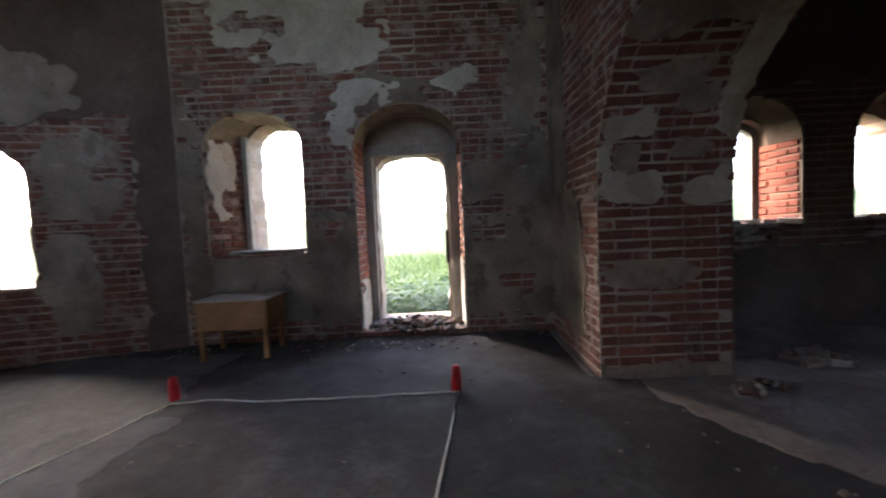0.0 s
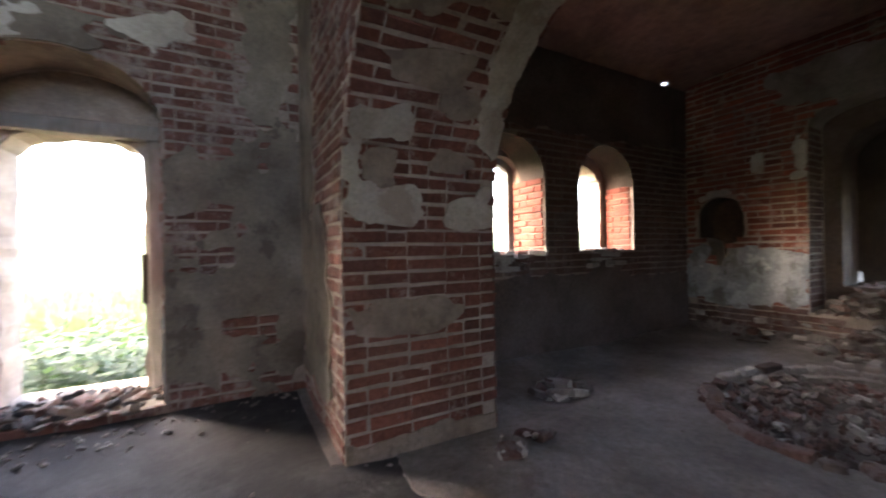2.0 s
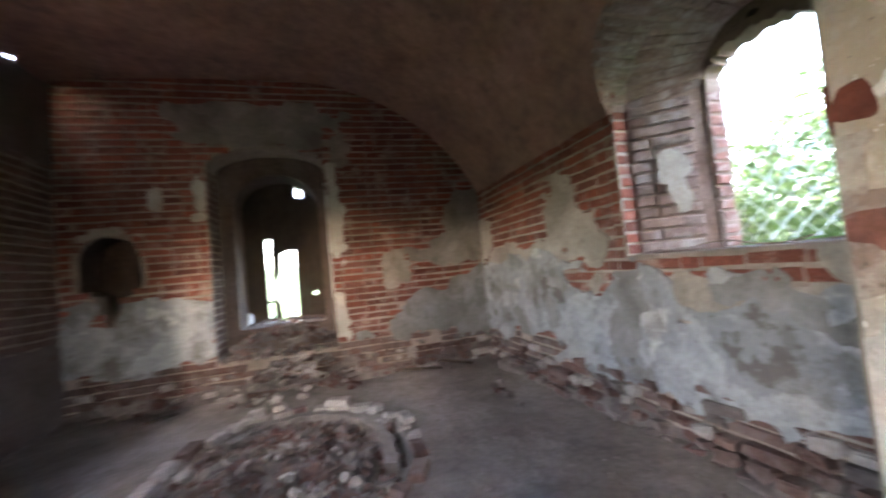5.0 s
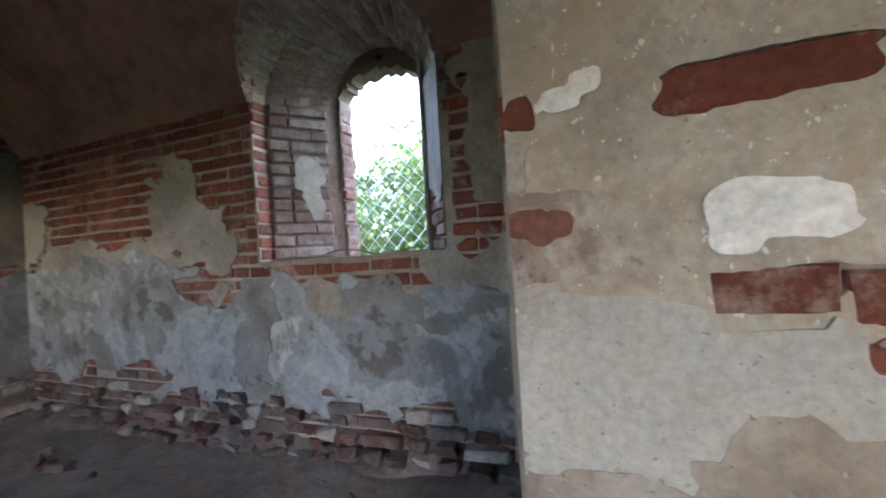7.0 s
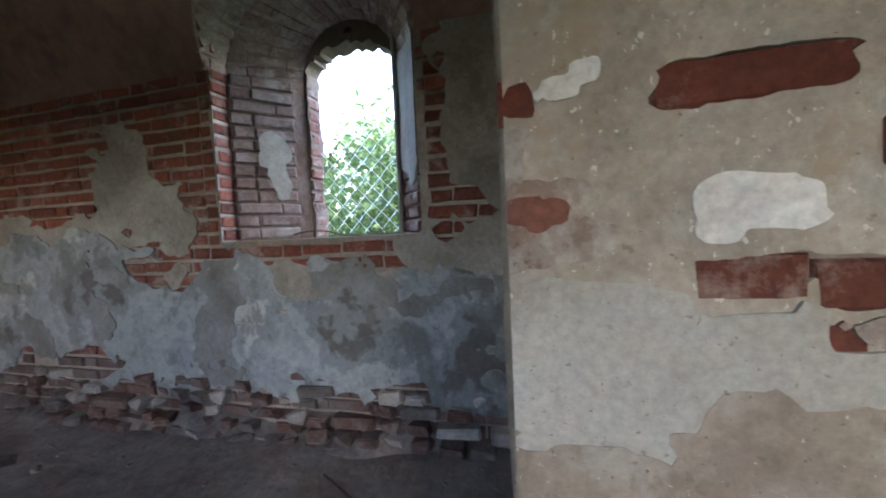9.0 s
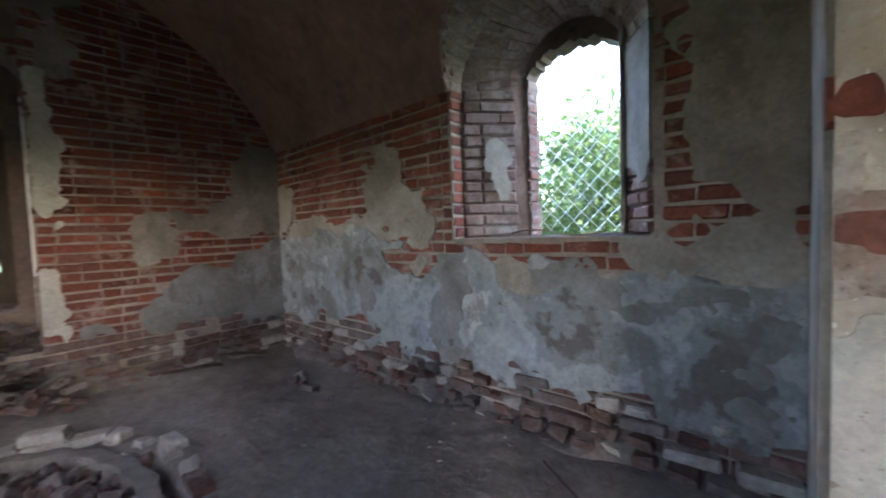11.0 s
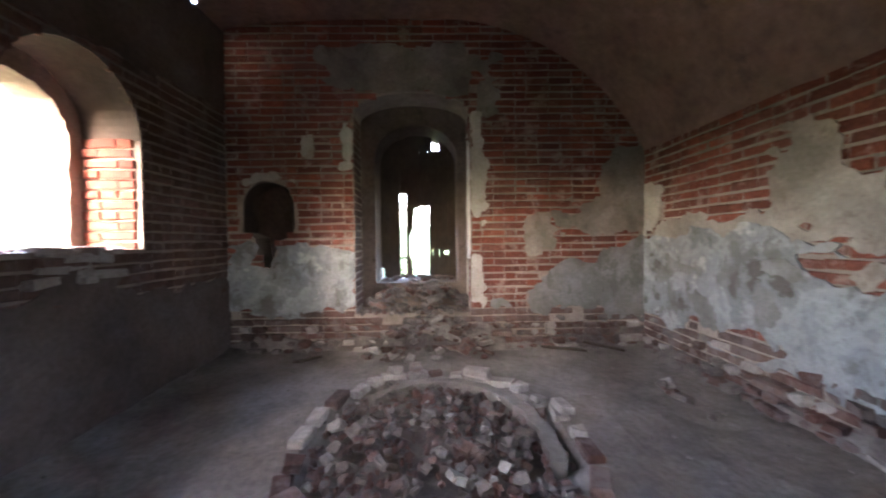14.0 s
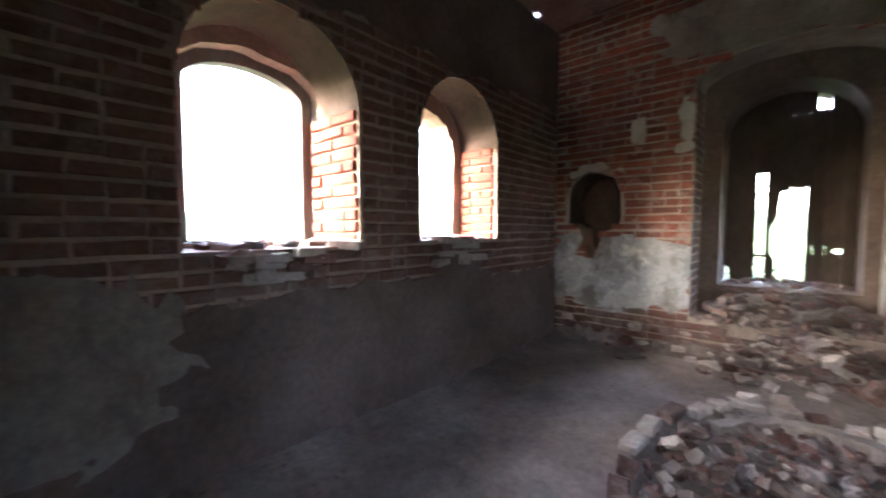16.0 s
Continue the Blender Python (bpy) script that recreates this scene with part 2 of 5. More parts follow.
class Face:
    """An upright wall face: u runs to the right for one who looks at it, v is the height, w comes out of the wall."""

    def __init__(self, x, y, degrees):
        a = radians(degrees)
        self.m = Matrix(((math.cos(a), 0, math.sin(a), x), (math.sin(a), 0, -math.cos(a), y), (0, 1, 0, 0), (0, 0, 0, 1)))

    def at(self, u, v):
        return self.m @ Matrix.Translation((u, v, 0))


class Intrados:
    """The inner face of the arch: u is x, v runs up the north jamb, along the curve and down the south jamb."""

    def __init__(self, y0, y1, spring):
        self.c, self.r, self.s = (y0 + y1) / 2, (y1 - y0) / 2, spring

    def at(self, u, v):
        if v <= self.s:
            a, z = 0.0, v
        elif v < self.s + math.pi * self.r:
            a = (v - self.s) / self.r
            z = self.s + self.r * math.sin(a)
        else:
            a, z = math.pi, 2 * self.s + math.pi * self.r - v
        y = self.c + self.r * math.cos(a)
        ca, sa = math.cos(a), math.sin(a)
        return Matrix(((1, 0, 0, u), (0, -sa, -ca, y), (0, ca, -sa, z), (0, 0, 0, 1)))


def arch(u0, u1, v0, spring, top, steps=14, rough=0.0, seed=1):
    """Outline of an arched opening, anticlockwise, with edges as uneven as rough says."""
    pts = [(u0, v0), (u1, v0)]
    n = max(2, int((spring - v0) / 0.08)) if rough else 1
    for i in range(1, n + 1):
        pts.append((u1, v0 + (spring - v0) * i / n))
    c, r = (u0 + u1) / 2, (u1 - u0) / 2
    for i in range(1, steps):
        a = math.pi * i / steps
        pts.append((c + r * math.cos(a), spring + (top - spring) * math.sin(a)))
    for i in range(n, 0, -1):
        pts.append((u0, v0 + (spring - v0) * i / n))
    if rough:
        rnd = random.Random(seed)
        pts = [(u + rnd.uniform(-rough, rough), v + rnd.uniform(-rough, rough)) for u, v in pts]
    return pts


def slab(name, face, outer, holes, w0, w1, mat, parent=None, label=""):
    """A wall layer with openings that go through it, from depth w0 (front) to w1 (back, behind the face: negative)."""
    bm = bmesh.new()
    edges = []
    for loop in [outer, *holes]:
        vs = [bm.verts.new((u, v, w0)) for u, v in loop]
        edges += [bm.edges.new((vs[i], vs[(i + 1) % len(vs)])) for i in range(len(vs))]
    bmesh.ops.triangle_fill(bm, use_beauty=True, edges=edges)
    got = bmesh.ops.extrude_face_region(bm, geom=list(bm.faces))
    bmesh.ops.translate(bm, vec=(0, 0, w1 - w0), verts=[g for g in got["geom"] if isinstance(g, bmesh.types.BMVert)])
    bmesh.ops.recalc_face_normals(bm, faces=list(bm.faces))
    ob = mesh_object(name, bm, mat, parent, label)
    ob.matrix_world = face.m
    return ob


def outside(hole, u, v):
    """How far (u, v) lies outside an arched opening (u0, u1, v0, spring, top), negative inside."""
    u0, u1, v0, spring, top = hole
    c, r = (u0 + u1) / 2, (u1 - u0) / 2
    k = min(1.0, abs(u - c) / r)
    roof = spring + (top - spring) * math.sqrt(max(0.0, 1 - k * k))
    return max(abs(u - c) - r, v0 - v, v - roof)


def patches(spec, holes=(), rag=0.055, seed=0.0, base=-1.0, square=3):
    """A field over a wall, positive where a coat still holds: soft boxes (sign, u, v, half width, half height), later ones on top."""

    def field(u, v):
        f = base
        for sign, pu, pv, ru, rv in spec:
            du, dv = abs(u - pu) / ru, abs(v - pv) / rv
            d = (1 - (du**square + dv**square) ** (1 / square)) * min(ru, rv)
            f = max(f, d) if sign > 0 else min(f, -d)
        p = Vector((u * 2.6, v * 2.6, seed))
        q = Vector((u * 1.9, v * 3.3, seed + 7))
        f += rag * 1.5 * noise.noise(p) + rag * 1.3 * noise.noise(q * 1.9) + rag * 0.7 * noise.noise(q * 5.1) + rag * 0.45 * noise.noise(p * 11.3) + rag * 0.55 * noise.cell(Vector((u / 0.131, v / 0.082 + 0.5, seed)))
        for h in holes:
            f = min(f, outside(h, u, v) - 0.004)
        return f

    return field


def coat(name, face, u0, u1, v0, v1, field, w, thick, mat, parent, label="", cell=0.04):
    """A coat of plaster or paint where field is positive, with a real broken edge."""
    nu, nv = int((u1 - u0) / cell) + 1, int((v1 - v0) / cell) + 1
    us = [u0 + (u1 - u0) * i / nu for i in range(nu + 1)]
    vs = [v0 + (v1 - v0) * j / nv for j in range(nv + 1)]
    val = [[field(u, v) for j, v in enumerate(vs)] for i, u in enumerate(us)]
    verts, faces, seen, flat = [], [], {}, []

    def vert(key, u, v):
        if key not in seen:
            seen[key] = len(verts)
            n = noise.noise(Vector((u * 3, v * 3, w * 50))) * 0.35 + noise.noise(Vector((u * 11, v * 11, 3.0))) * 0.15
            verts.append(tuple(face.at(u, v) @ Vector((0, 0, w + thick * (0.75 + n)))))
            flat.append((u, v))
        return seen[key]

    for i in range(nu):
        for j in range(nv):
            cs = ((i, j), (i + 1, j), (i + 1, j + 1), (i, j + 1))
            poly = []
            for k in range(4):
                a, b = cs[k], cs[(k + 1) % 4]
                fa, fb = val[a[0]][a[1]], val[b[0]][b[1]]
                if fa > 0:
                    poly.append(vert(a, us[a[0]], vs[a[1]]))
                if (fa > 0) != (fb > 0):
                    s = fa / (fa - fb)
                    poly.append(vert((min(a, b), max(a, b)), us[a[0]] + (us[b[0]] - us[a[0]]) * s, vs[a[1]] + (vs[b[1]] - vs[a[1]]) * s))
            if len(poly) > 2:
                faces.append(poly)
    if not faces:
        return None
    count = {}
    for p in faces:
        for k in range(len(p)):
            e = (p[k], p[(k + 1) % len(p)])
            count[e] = 1
    low = {}

    def lower(q):
        if q not in low:
            low[q] = len(verts)
            verts.append(tuple(face.at(*flat[q]) @ Vector((0, 0, w - 0.004))))
        return low[q]

    for a, b in list(count):
        if (b, a) not in count:
            faces.append([b, a, lower(a), lower(b)])
    me = bpy.data.meshes.new(name)
    me.from_pydata(verts, [], faces)
    me.materials.append(mat)
    ob = new(name, me)
    if parent:
        ob.parent = parent
        ob.matrix_parent_inverse = parent.matrix_world.inverted()
    if label:
        tagged(ob, label)
    return ob


def brick_shape(length, height, depth, chip, seed):
    """Vertices and faces of one worn brick, its face at w = 0, reaching back by depth."""
    rnd = random.Random(seed)
    a, b, c = length / 2, height / 2, chip
    j = lambda k=0.5: rnd.uniform(-c, c) * k
    back = [(-a, -b, -depth), (a, -b, -depth), (a, b, -depth), (-a, b, -depth)]
    rim = [(-a + j(), -b + j(), -c), (a + j(), -b + j(), -c), (a + j(), b + j(), -c), (-a + j(), b + j(), -c)]
    front = [(-a + c + j(), -b + c + j(), j(0.4)), (a - c + j(), -b + c + j(), j(0.4)), (a - c + j(), b - c + j(), j(0.4)), (-a + c + j(), b - c + j(), j(0.4))]
    faces = [(8, 9, 10, 11)]
    for k in range(4):
        n = (k + 1) % 4
        faces += [(k, n, 4 + n, 4 + k), (4 + k, 4 + n, 8 + n, 8 + k)]
    return back + rim + front, faces


COURSE, STRETCHER, HEADER = 0.082, 0.262, 0.127
BRICK_MESHES = {}


def brick_mesh(kind, variant, mat):
    key = (kind, variant, mat.name)
    if key not in BRICK_MESHES:
        vs, fs = brick_shape(STRETCHER - 0.005 if kind == "s" else HEADER - 0.005, COURSE - 0.0155, 0.03, 0.009, variant * 7 + len(kind))
        me = bpy.data.meshes.new("brick")
        me.from_pydata(vs, [], fs)
        me.materials.append(mat)
        BRICK_MESHES[key] = me
    return BRICK_MESHES[key]


BRICK_JOBS = []


def bricks(face, u0, u1, v0, v1, shown, parent, near, mat, most=260, proud=0.007, seed=1, ends=None):
    """Note a field of bricks, laid at the end of the file: those nearest to (u, v) near are pieces of their own."""
    BRICK_JOBS.append((face, u0, u1, v0, v1, shown, parent, near, mat, most, proud, seed, ends))


def cut_brick(c, v, ends):
    """A header cut to fit beside an opening, if any of it fits."""
    for side in (-1, 1):
        tip = c + side * HEADER / 2
        if ends(tip - side * 0.004, v):
            for wide in (0.105, 0.085, 0.065, 0.045):
                if ends(tip - side * wide * 0.97, v):
                    return [(tip - side * wide / 2, v, wide)]
    return []


def lay_bricks(face, u0, u1, v0, v1, shown, parent, near, mat, most, proud, seed, ends):
    rnd = random.Random(seed)
    found = []
    n = int(round((v1 - v0) / COURSE))
    for i in range(n):
        v = v0 + (i + 0.5) * COURSE
        u = u0 + rnd.uniform(0, 0.02) + (HEADER if i % 2 else 0)
        if i % 2:
            found.append((u0 + HEADER / 2, v, "h"))
        k = rnd.randrange(3)
        while u < u1 - 0.06:
            kind = "s" if (k + i) % 3 else "h"
            size = STRETCHER if kind == "s" else HEADER
            if u + size > u1 + 0.012:
                kind, size = "h", HEADER
                if u + size > u1 + 0.03:
                    break
            found.append((u + size / 2, v, kind))
            u += size
            k += 1
    if ends:
        whole = []
        for u, v, kind in found:
            half = (STRETCHER if kind == "s" else HEADER) * 0.44
            if ends(u - half, v) and ends(u + half, v):
                whole.append((u, v, kind))
            elif kind == "s":
                for k in (-1, 1):
                    c = u + k * HEADER / 2
                    if ends(c - 0.055, v) and ends(c + 0.055, v):
                        whole.append((c, v, "h"))
                    else:
                        whole += cut_brick(c, v, ends)
            else:
                whole += cut_brick(u, v, ends)
        found = whole
    found = [f for f in found if shown(f[0], f[1])]
    found.sort(key=lambda f: (f[0] - near[0]) ** 2 + (f[1] - near[1]) ** 2)
    inv = parent.matrix_world.inverted() if parent else None
    verts, faces = [], []
    for q, (u, v, kind) in enumerate(found):
        wave = noise.noise(Vector((u * 1.3, v * 1.3, seed))) * 0.006
        m = face.at(u, v + wave + rnd.uniform(-0.002, 0.002)) @ Matrix.Translation((0, 0, proud + rnd.uniform(-0.004, 0.004))) @ Euler((rnd.uniform(-0.02, 0.02), rnd.uniform(-0.014, 0.014), rnd.uniform(-0.012, 0.012))).to_matrix().to_4x4()
        if not isinstance(kind, str):
            m = m @ Matrix.Diagonal((kind / HEADER, 1, 1, 1))
            kind = "h"
        if q < most:
            ob = new("brick", brick_mesh(kind, rnd.randrange(9), mat))
            ob.parent = parent
            ob.matrix_parent_inverse = inv
            ob.matrix_basis = m
        else:
            vs, fs = brick_shape(STRETCHER - 0.005 if kind == "s" else HEADER - 0.005, COURSE - 0.0155, 0.03, 0.009, q)
            k = len(verts)
            verts += [tuple(m @ Vector(p)) for p in vs]
            faces += [tuple(x + k for x in f) for f in fs]
    if verts:
        me = bpy.data.meshes.new("brickwork")
        me.from_pydata(verts, [], faces)
        me.materials.append(mat)
        ob = new("brickwork", me)
        ob.parent = parent
        ob.matrix_parent_inverse = inv
        tagged(ob, "smaller and farther bricks of the wall", kind="stuff")


def rect(u0, u1, v0, v1):
    return [(u0, v0), (u1, v0), (u1, v1), (u0, v1)]


# ---------------- structure ----------------
BASE, TOP_A, TOP_B = -0.5, 5.6, 5.2
X_EAST, Y_NORTH, Y_SOUTH = 6.86, 4.43, -0.33
X_ARCH0, X_ARCH1, Y_JAMB_N, Y_JAMB_S = 1.27, 2.29, 3.18, 0.84
NORTH = Face(0, Y_NORTH, 0)
EAST = Face(X_EAST, 0, -90)
SOUTH = Face(0, Y_SOUTH, 180)
ARCH_W = Face(X_ARCH0, 0, -90)
ARCH_E = Face(X_ARCH1, 0, 90)
JAMB_N = Face(0, Y_JAMB_N, 0)
JAMB_S = Face(0, Y_JAMB_S, 180)

# north wall: an inner layer with wide recesses, an outer one with the openings
TOP_VAULT, TOP_EAST = 3.47, 3.86
DOOR_IN, WIN_IN = (-0.84, 0.31, 0.2, 2.24, 2.67), (-2.46, -1.40, 1.1, 2.3, 2.66)
W1_IN, W2_IN = (2.95, 3.97, 1.22, 2.1, 2.57), (4.54, 5.59, 1.24, 2.1, 2.61)


def under(ob, parent):
    ob.parent = parent
    ob.matrix_parent_inverse = parent.matrix_world.inverted()
    return ob


wall_north = slab("wall_north", NORTH, rect(-2.75, X_ARCH1, BASE, TOP_A), [arch(*h) for h in (DOOR_IN, WIN_IN)], 0, -0.5, MORTAR)
tagged(wall_north, "old red brick north wall with peeling grey plaster", "wall", kind="structure")
under(slab("outer_wall", NORTH, rect(-2.75, X_ARCH1, BASE, TOP_A), [arch(-0.70, 0.13, 0.22, 2.02, 2.24, 14, 0.012, 3), arch(-2.2, -1.58, 1.17, 2.42, 2.66, 14, 0.012, 4)], -0.5, -0.85, MORTAR), wall_north)
wall_north_b = slab("wall_north_chamber", NORTH, rect(X_ARCH1, X_EAST + 0.9, BASE, 3.62), [arch(*h) for h in (W1_IN, W2_IN)], 0, -0.45, MORTAR_SHADED)
tagged(wall_north_b, "brick north wall with two arched windows, backlit shade and soot in its colour", "wall", kind="structure")
under(slab("outer_wall", NORTH, rect(X_ARCH1, X_EAST + 0.9, BASE, 3.6), [arch(3.0, 3.985, 1.24, 2.2, 2.46, 20, 0.014, 5), arch(4.62, 5.46, 1.26, 2.12, 2.44, 20, 0.016, 6)], -0.45, -0.72, MORTAR_SHADED), wall_north_b)

# north-west part of the first room, turned a little towards the room
WEST_PART = Face(-2.75 - 2.6 * math.cos(radians(14)), Y_NORTH - 0.012 - 2.6 * math.sin(radians(14)), 14)
WW_IN = (0.15, 1.27, 0.9, 1.95, 2.4)
wall_west_part = slab("wall_northwest", WEST_PART, rect(-1.2, 2.6, BASE, TOP_A), [arch(*WW_IN, 14, 0.02, 8)], 0, -0.7, MORTAR)
tagged(wall_west_part, "dim brick wall with grey plaster and broken window", "wall", kind="structure")

# east wall with the doorway and the niche
DOOR_E, NICHE = (-3.0, -1.68, 0.45, 2.72, 2.95), (-4.26, -3.68, 1.36, 1.68, 1.97)
NICHE_LINE = [(-4.12, 1.33), (-4.09, 1.12), (-4.03, 0.95), (-3.94, 0.97), (-3.9, 1.15), (-3.83, 1.3), *arch(*NICHE, 14, 0.012, 2)[1:], (-4.26, 1.4)]
wall_east = slab("wall_east", EAST, rect(-Y_NORTH, -Y_SOUTH, BASE, TOP_EAST), [arch(*DOOR_E), NICHE_LINE], 0, -0.45, MORTAR)
tagged(wall_east, "red brick east wall with a niche and doorway", "wall", kind="structure")
outer_e = slab("outer_wall", EAST, rect(-Y_NORTH - 0.9, -Y_SOUTH + 0.9, BASE, TOP_EAST), [arch(-2.83, -1.8, 0.75, 2.3, 2.72)], -0.45, -1.2, REVEAL_SHADED)
outer_e.parent = wall_east
outer_e.matrix_parent_inverse = wall_east.matrix_world.inverted()

# south wall of the second room
WIN_S_IN = (-4.15, -2.86, 1.25, 2.28, 2.8)
wall_south = slab("wall_south", SOUTH, rect(-X_EAST - 0.9, -X_ARCH1, BASE, TOP_VAULT), [arch(*WIN_S_IN)], 0, -0.5, MORTAR)
tagged(wall_south, "brick south wall with faded blue paint and window", "wall", kind="structure")
outer_s = slab("outer_wall", SOUTH, rect(-X_EAST - 0.9, -X_ARCH1, BASE, TOP_VAULT), [arch(-3.82, -3.15, 1.25, 2.36, 2.56, 26, 0.018, 9), [(-3.52, 2.615), (-3.49, 2.62), (-3.46, 2.61), (-3.44, 2.635), (-3.47, 2.655), (-3.5, 2.64)], [(-3.6, 2.615), (-3.57, 2.612), (-3.575, 2.625)]], -0.5, -0.66, REVEAL_SHADED)
outer_s.parent = wall_south
outer_s.matrix_parent_inverse = wall_south.matrix_world.inverted()

# the thick wall between the rooms, with its round arch
ARCH_HOLE = (-Y_JAMB_N, -Y_JAMB_S, BASE, 1.55, 2.72)
notch = arch(-Y_JAMB_N, -Y_JAMB_S, BASE, 1.55, 2.72, 22)
outline = [notch[1], (0.9, BASE), (0.9, TOP_A), (-Y_NORTH, TOP_A), (-Y_NORTH, BASE), notch[0], *notch[:1:-1]]
wall_arch = slab("wall_arch", ARCH_W, outline, [], 0, X_ARCH0 - X_ARCH1, MORTAR)
tagged(wall_arch, "thick brick dividing wall with plastered round arch", "wall", kind="structure")

# walls that close the first room behind the camera
wall_south_a = slab("wall_south_nave", Face(0, -0.75, 180), rect(-X_ARCH1, 6.4, BASE, TOP_A), [arch(0.5, 2.2, 3.2, 4.5, 5.2)], 0, -0.8, PLASTER)
tagged(wall_south_a, "plastered south wall with a high window", "wall", kind="structure")
wall_west_a = slab("wall_west", Face(-5.6, 0, 90), rect(-1.6, 4.6, BASE, TOP_A), [arch(0.5, 1.5, 1.0, 2.4, 2.9)], 0, -0.8, PLASTER)
tagged(wall_west_a, "plastered west wall with tall opening", "wall", kind="structure")
ceiling_a = mesh_object("ceiling_nave", boxes((-7.5, X_ARCH1 + 0.05, -1.6, 5.5, TOP_A, TOP_A + 0.3)), SHADED_SOOT)
tagged(ceiling_a, "dark high ceiling of the first room", "ceiling", kind="structure")


VAULT_R, VAULT_C, CROWN_Y, N_TOP = 2.638, 1.132, 2.05, 3.62


def haunch(z):
    """How far the vault stands out from the south wall at height z."""
    return CROWN_Y - Y_SOUTH - math.sqrt(VAULT_R**2 - (z - VAULT_C) ** 2)


def vault(x0, x1):
    """A low vault: it springs from the foot of an arc on the south wall and ends high on the north wall, with a cut above the south window."""
    line = []
    for k in range(61):
        y = Y_SOUTH - 0.02 + (CROWN_Y - Y_SOUTH + 0.02) * k / 60
        line.append((y, VAULT_C + math.sqrt(VAULT_R**2 - (CROWN_Y - y) ** 2)))
    for k in range(1, 31):
        a = math.pi / 2 * k / 30
        line.append((CROWN_Y + (Y_NORTH - CROWN_Y) * math.sin(a), N_TOP + 0.15 * math.cos(a)))
    bm = bmesh.new()
    nx = 140
    g = [[bm.verts.new((x0 + (x1 - x0) * i / nx, y, z)) for y, z in line] for i in range(nx + 1)]
    for i in range(nx):
        for j in range(len(line) - 1):
            c = (g[i][j].co + g[i + 1][j + 1].co) / 2
            window = c.y < 1 and outside(WIN_S_IN, -c.x, c.z) < 0.0
            hole = c.y > 4.3 and 6.28 < c.x < 6.345 and (0.005 < c.z - N_TOP < 0.021 or 0.048 < c.z - N_TOP < 0.07)
            if not window and not hole:
                bm.faces.new((g[i][j], g[i][j + 1], g[i + 1][j + 1], g[i + 1][j]))
    return bm


ceiling_b = mesh_object("ceiling_vault", vault(X_ARCH1 - 0.02, X_EAST + 0.02), VAULT)
tagged(ceiling_b, "dark red sooty brick vault with two small holes", "ceiling", kind="structure")
wall_over_arch = slab("wall_gable", ARCH_E, rect(Y_SOUTH - 0.9, Y_NORTH + 0.9, TOP_VAULT, TOP_A), [], 0, -0.05, SHADED_SOOT)
tagged(wall_over_arch, "dark wall above the vault", "wall", kind="structure")


def floor_height(x, y):
    h = 0.11 / (1 + math.exp((x - 2.6) * 2.2))
    p = Vector((x, y, 0.0))
    h += 0.035 * noise.noise(p * 0.9) + 0.014 * noise.noise(p * 3.3) + 0.007 * noise.noise(p * 9)
    for wall_d in (Y_NORTH - y, (y - Y_SOUTH) if x > 2.2 else 9, (X_EAST - x)):
        if wall_d < 0.6:
            h += 0.05 * (1 - wall_d / 0.6) ** 2
    d = math.hypot((x - 4.9) / 1.15, (y - 2.08) / 0.84)
    if d < 1:
        h -= 0.16 * (1 - d * d) ** 0.5
    return h


def floor_mesh(x0, x1, y0, y1, cell):
    nx, ny = int((x1 - x0) / cell), int((y1 - y0) / cell)
    verts = [(x0 + (x1 - x0) * i / nx, y0 + (y1 - y0) * j / ny, 0) for i in range(nx + 1) for j in range(ny + 1)]
    verts = [(x, y, floor_height(x, y)) for x, y, _ in verts]
    faces = [(i * (ny + 1) + j, (i + 1) * (ny + 1) + j, (i + 1) * (ny + 1) + j + 1, i * (ny + 1) + j + 1) for i in range(nx) for j in range(ny)]
    me = bpy.data.meshes.new("floor")
    me.from_pydata(verts, [], faces)
    me.polygons.foreach_set("use_smooth", [True] * len(faces))
    return me


floor_me = floor_mesh(-6.2, X_EAST + 0.3, -1.2, Y_NORTH + 0.3, 0.055)
floor_me.materials.append(EARTH)
tagged(new("floor", floor_me), "uneven dusty earth floor with debris", "floor", kind="structure")


class Ground:
    """The floor as a face: u is x, v is y."""

    def at(self, u, v):
        return Matrix.Translation((u, v, floor_height(u, v)))


def screed_field(x, y):
    k = min(1.0, max(0.0, (3.05 - y) / 1.3))
    edge = 1.5 + 0.62 * k * k + (0.25 if y < 1.6 else 0) - (0.6 if y > 3.2 else 0)
    p = Vector((x * 3, y * 3, 2.0))
    return x - edge + 0.09 * noise.noise(p) + 0.06 * noise.noise(p * 2.7) + 0.03 * noise.noise(p * 7)


coat("floor_screed", Ground(), 1.2, X_EAST + 0.1, -0.4, Y_NORTH + 0.05, screed_field, 0.002, 0.012, SCREED, None, "", 0.05)
tagged(bpy.data.objects["floor_screed"], "pale dusty screed with a ragged edge", "floor", kind="structure")

# Paler earth coat: the west window's light on the floor, put in as colour.
LIT_EARTH = stained("window_lit_earth", (0.062, 0.062, 0.066), (0.095, 0.095, 0.1), (0.14, 0.14, 0.146), 1.7, 24, (0.05, 0.048, 0.05), 0.57, relief=0.02)


def window_light_field(x, y):
    p = Vector((x * 1.3, y * 1.3, 5.0))
    return -1.75 - x - 0.25 * (y - 2.5) + 0.5 * noise.noise(p) + 0.3 * noise.noise(p * 2.9) + 0.16 * noise.noise(p * 8.1)


coat("floor_dust", Ground(), -6.0, -0.8, -0.7, Y_NORTH - 0.3, window_light_field, 0.001, 0.005, LIT_EARTH, None, "", 0.05)
tagged(bpy.data.objects["floor_dust"], "paler grey earth with ragged edges, window light in its colour", "floor", kind="structure")

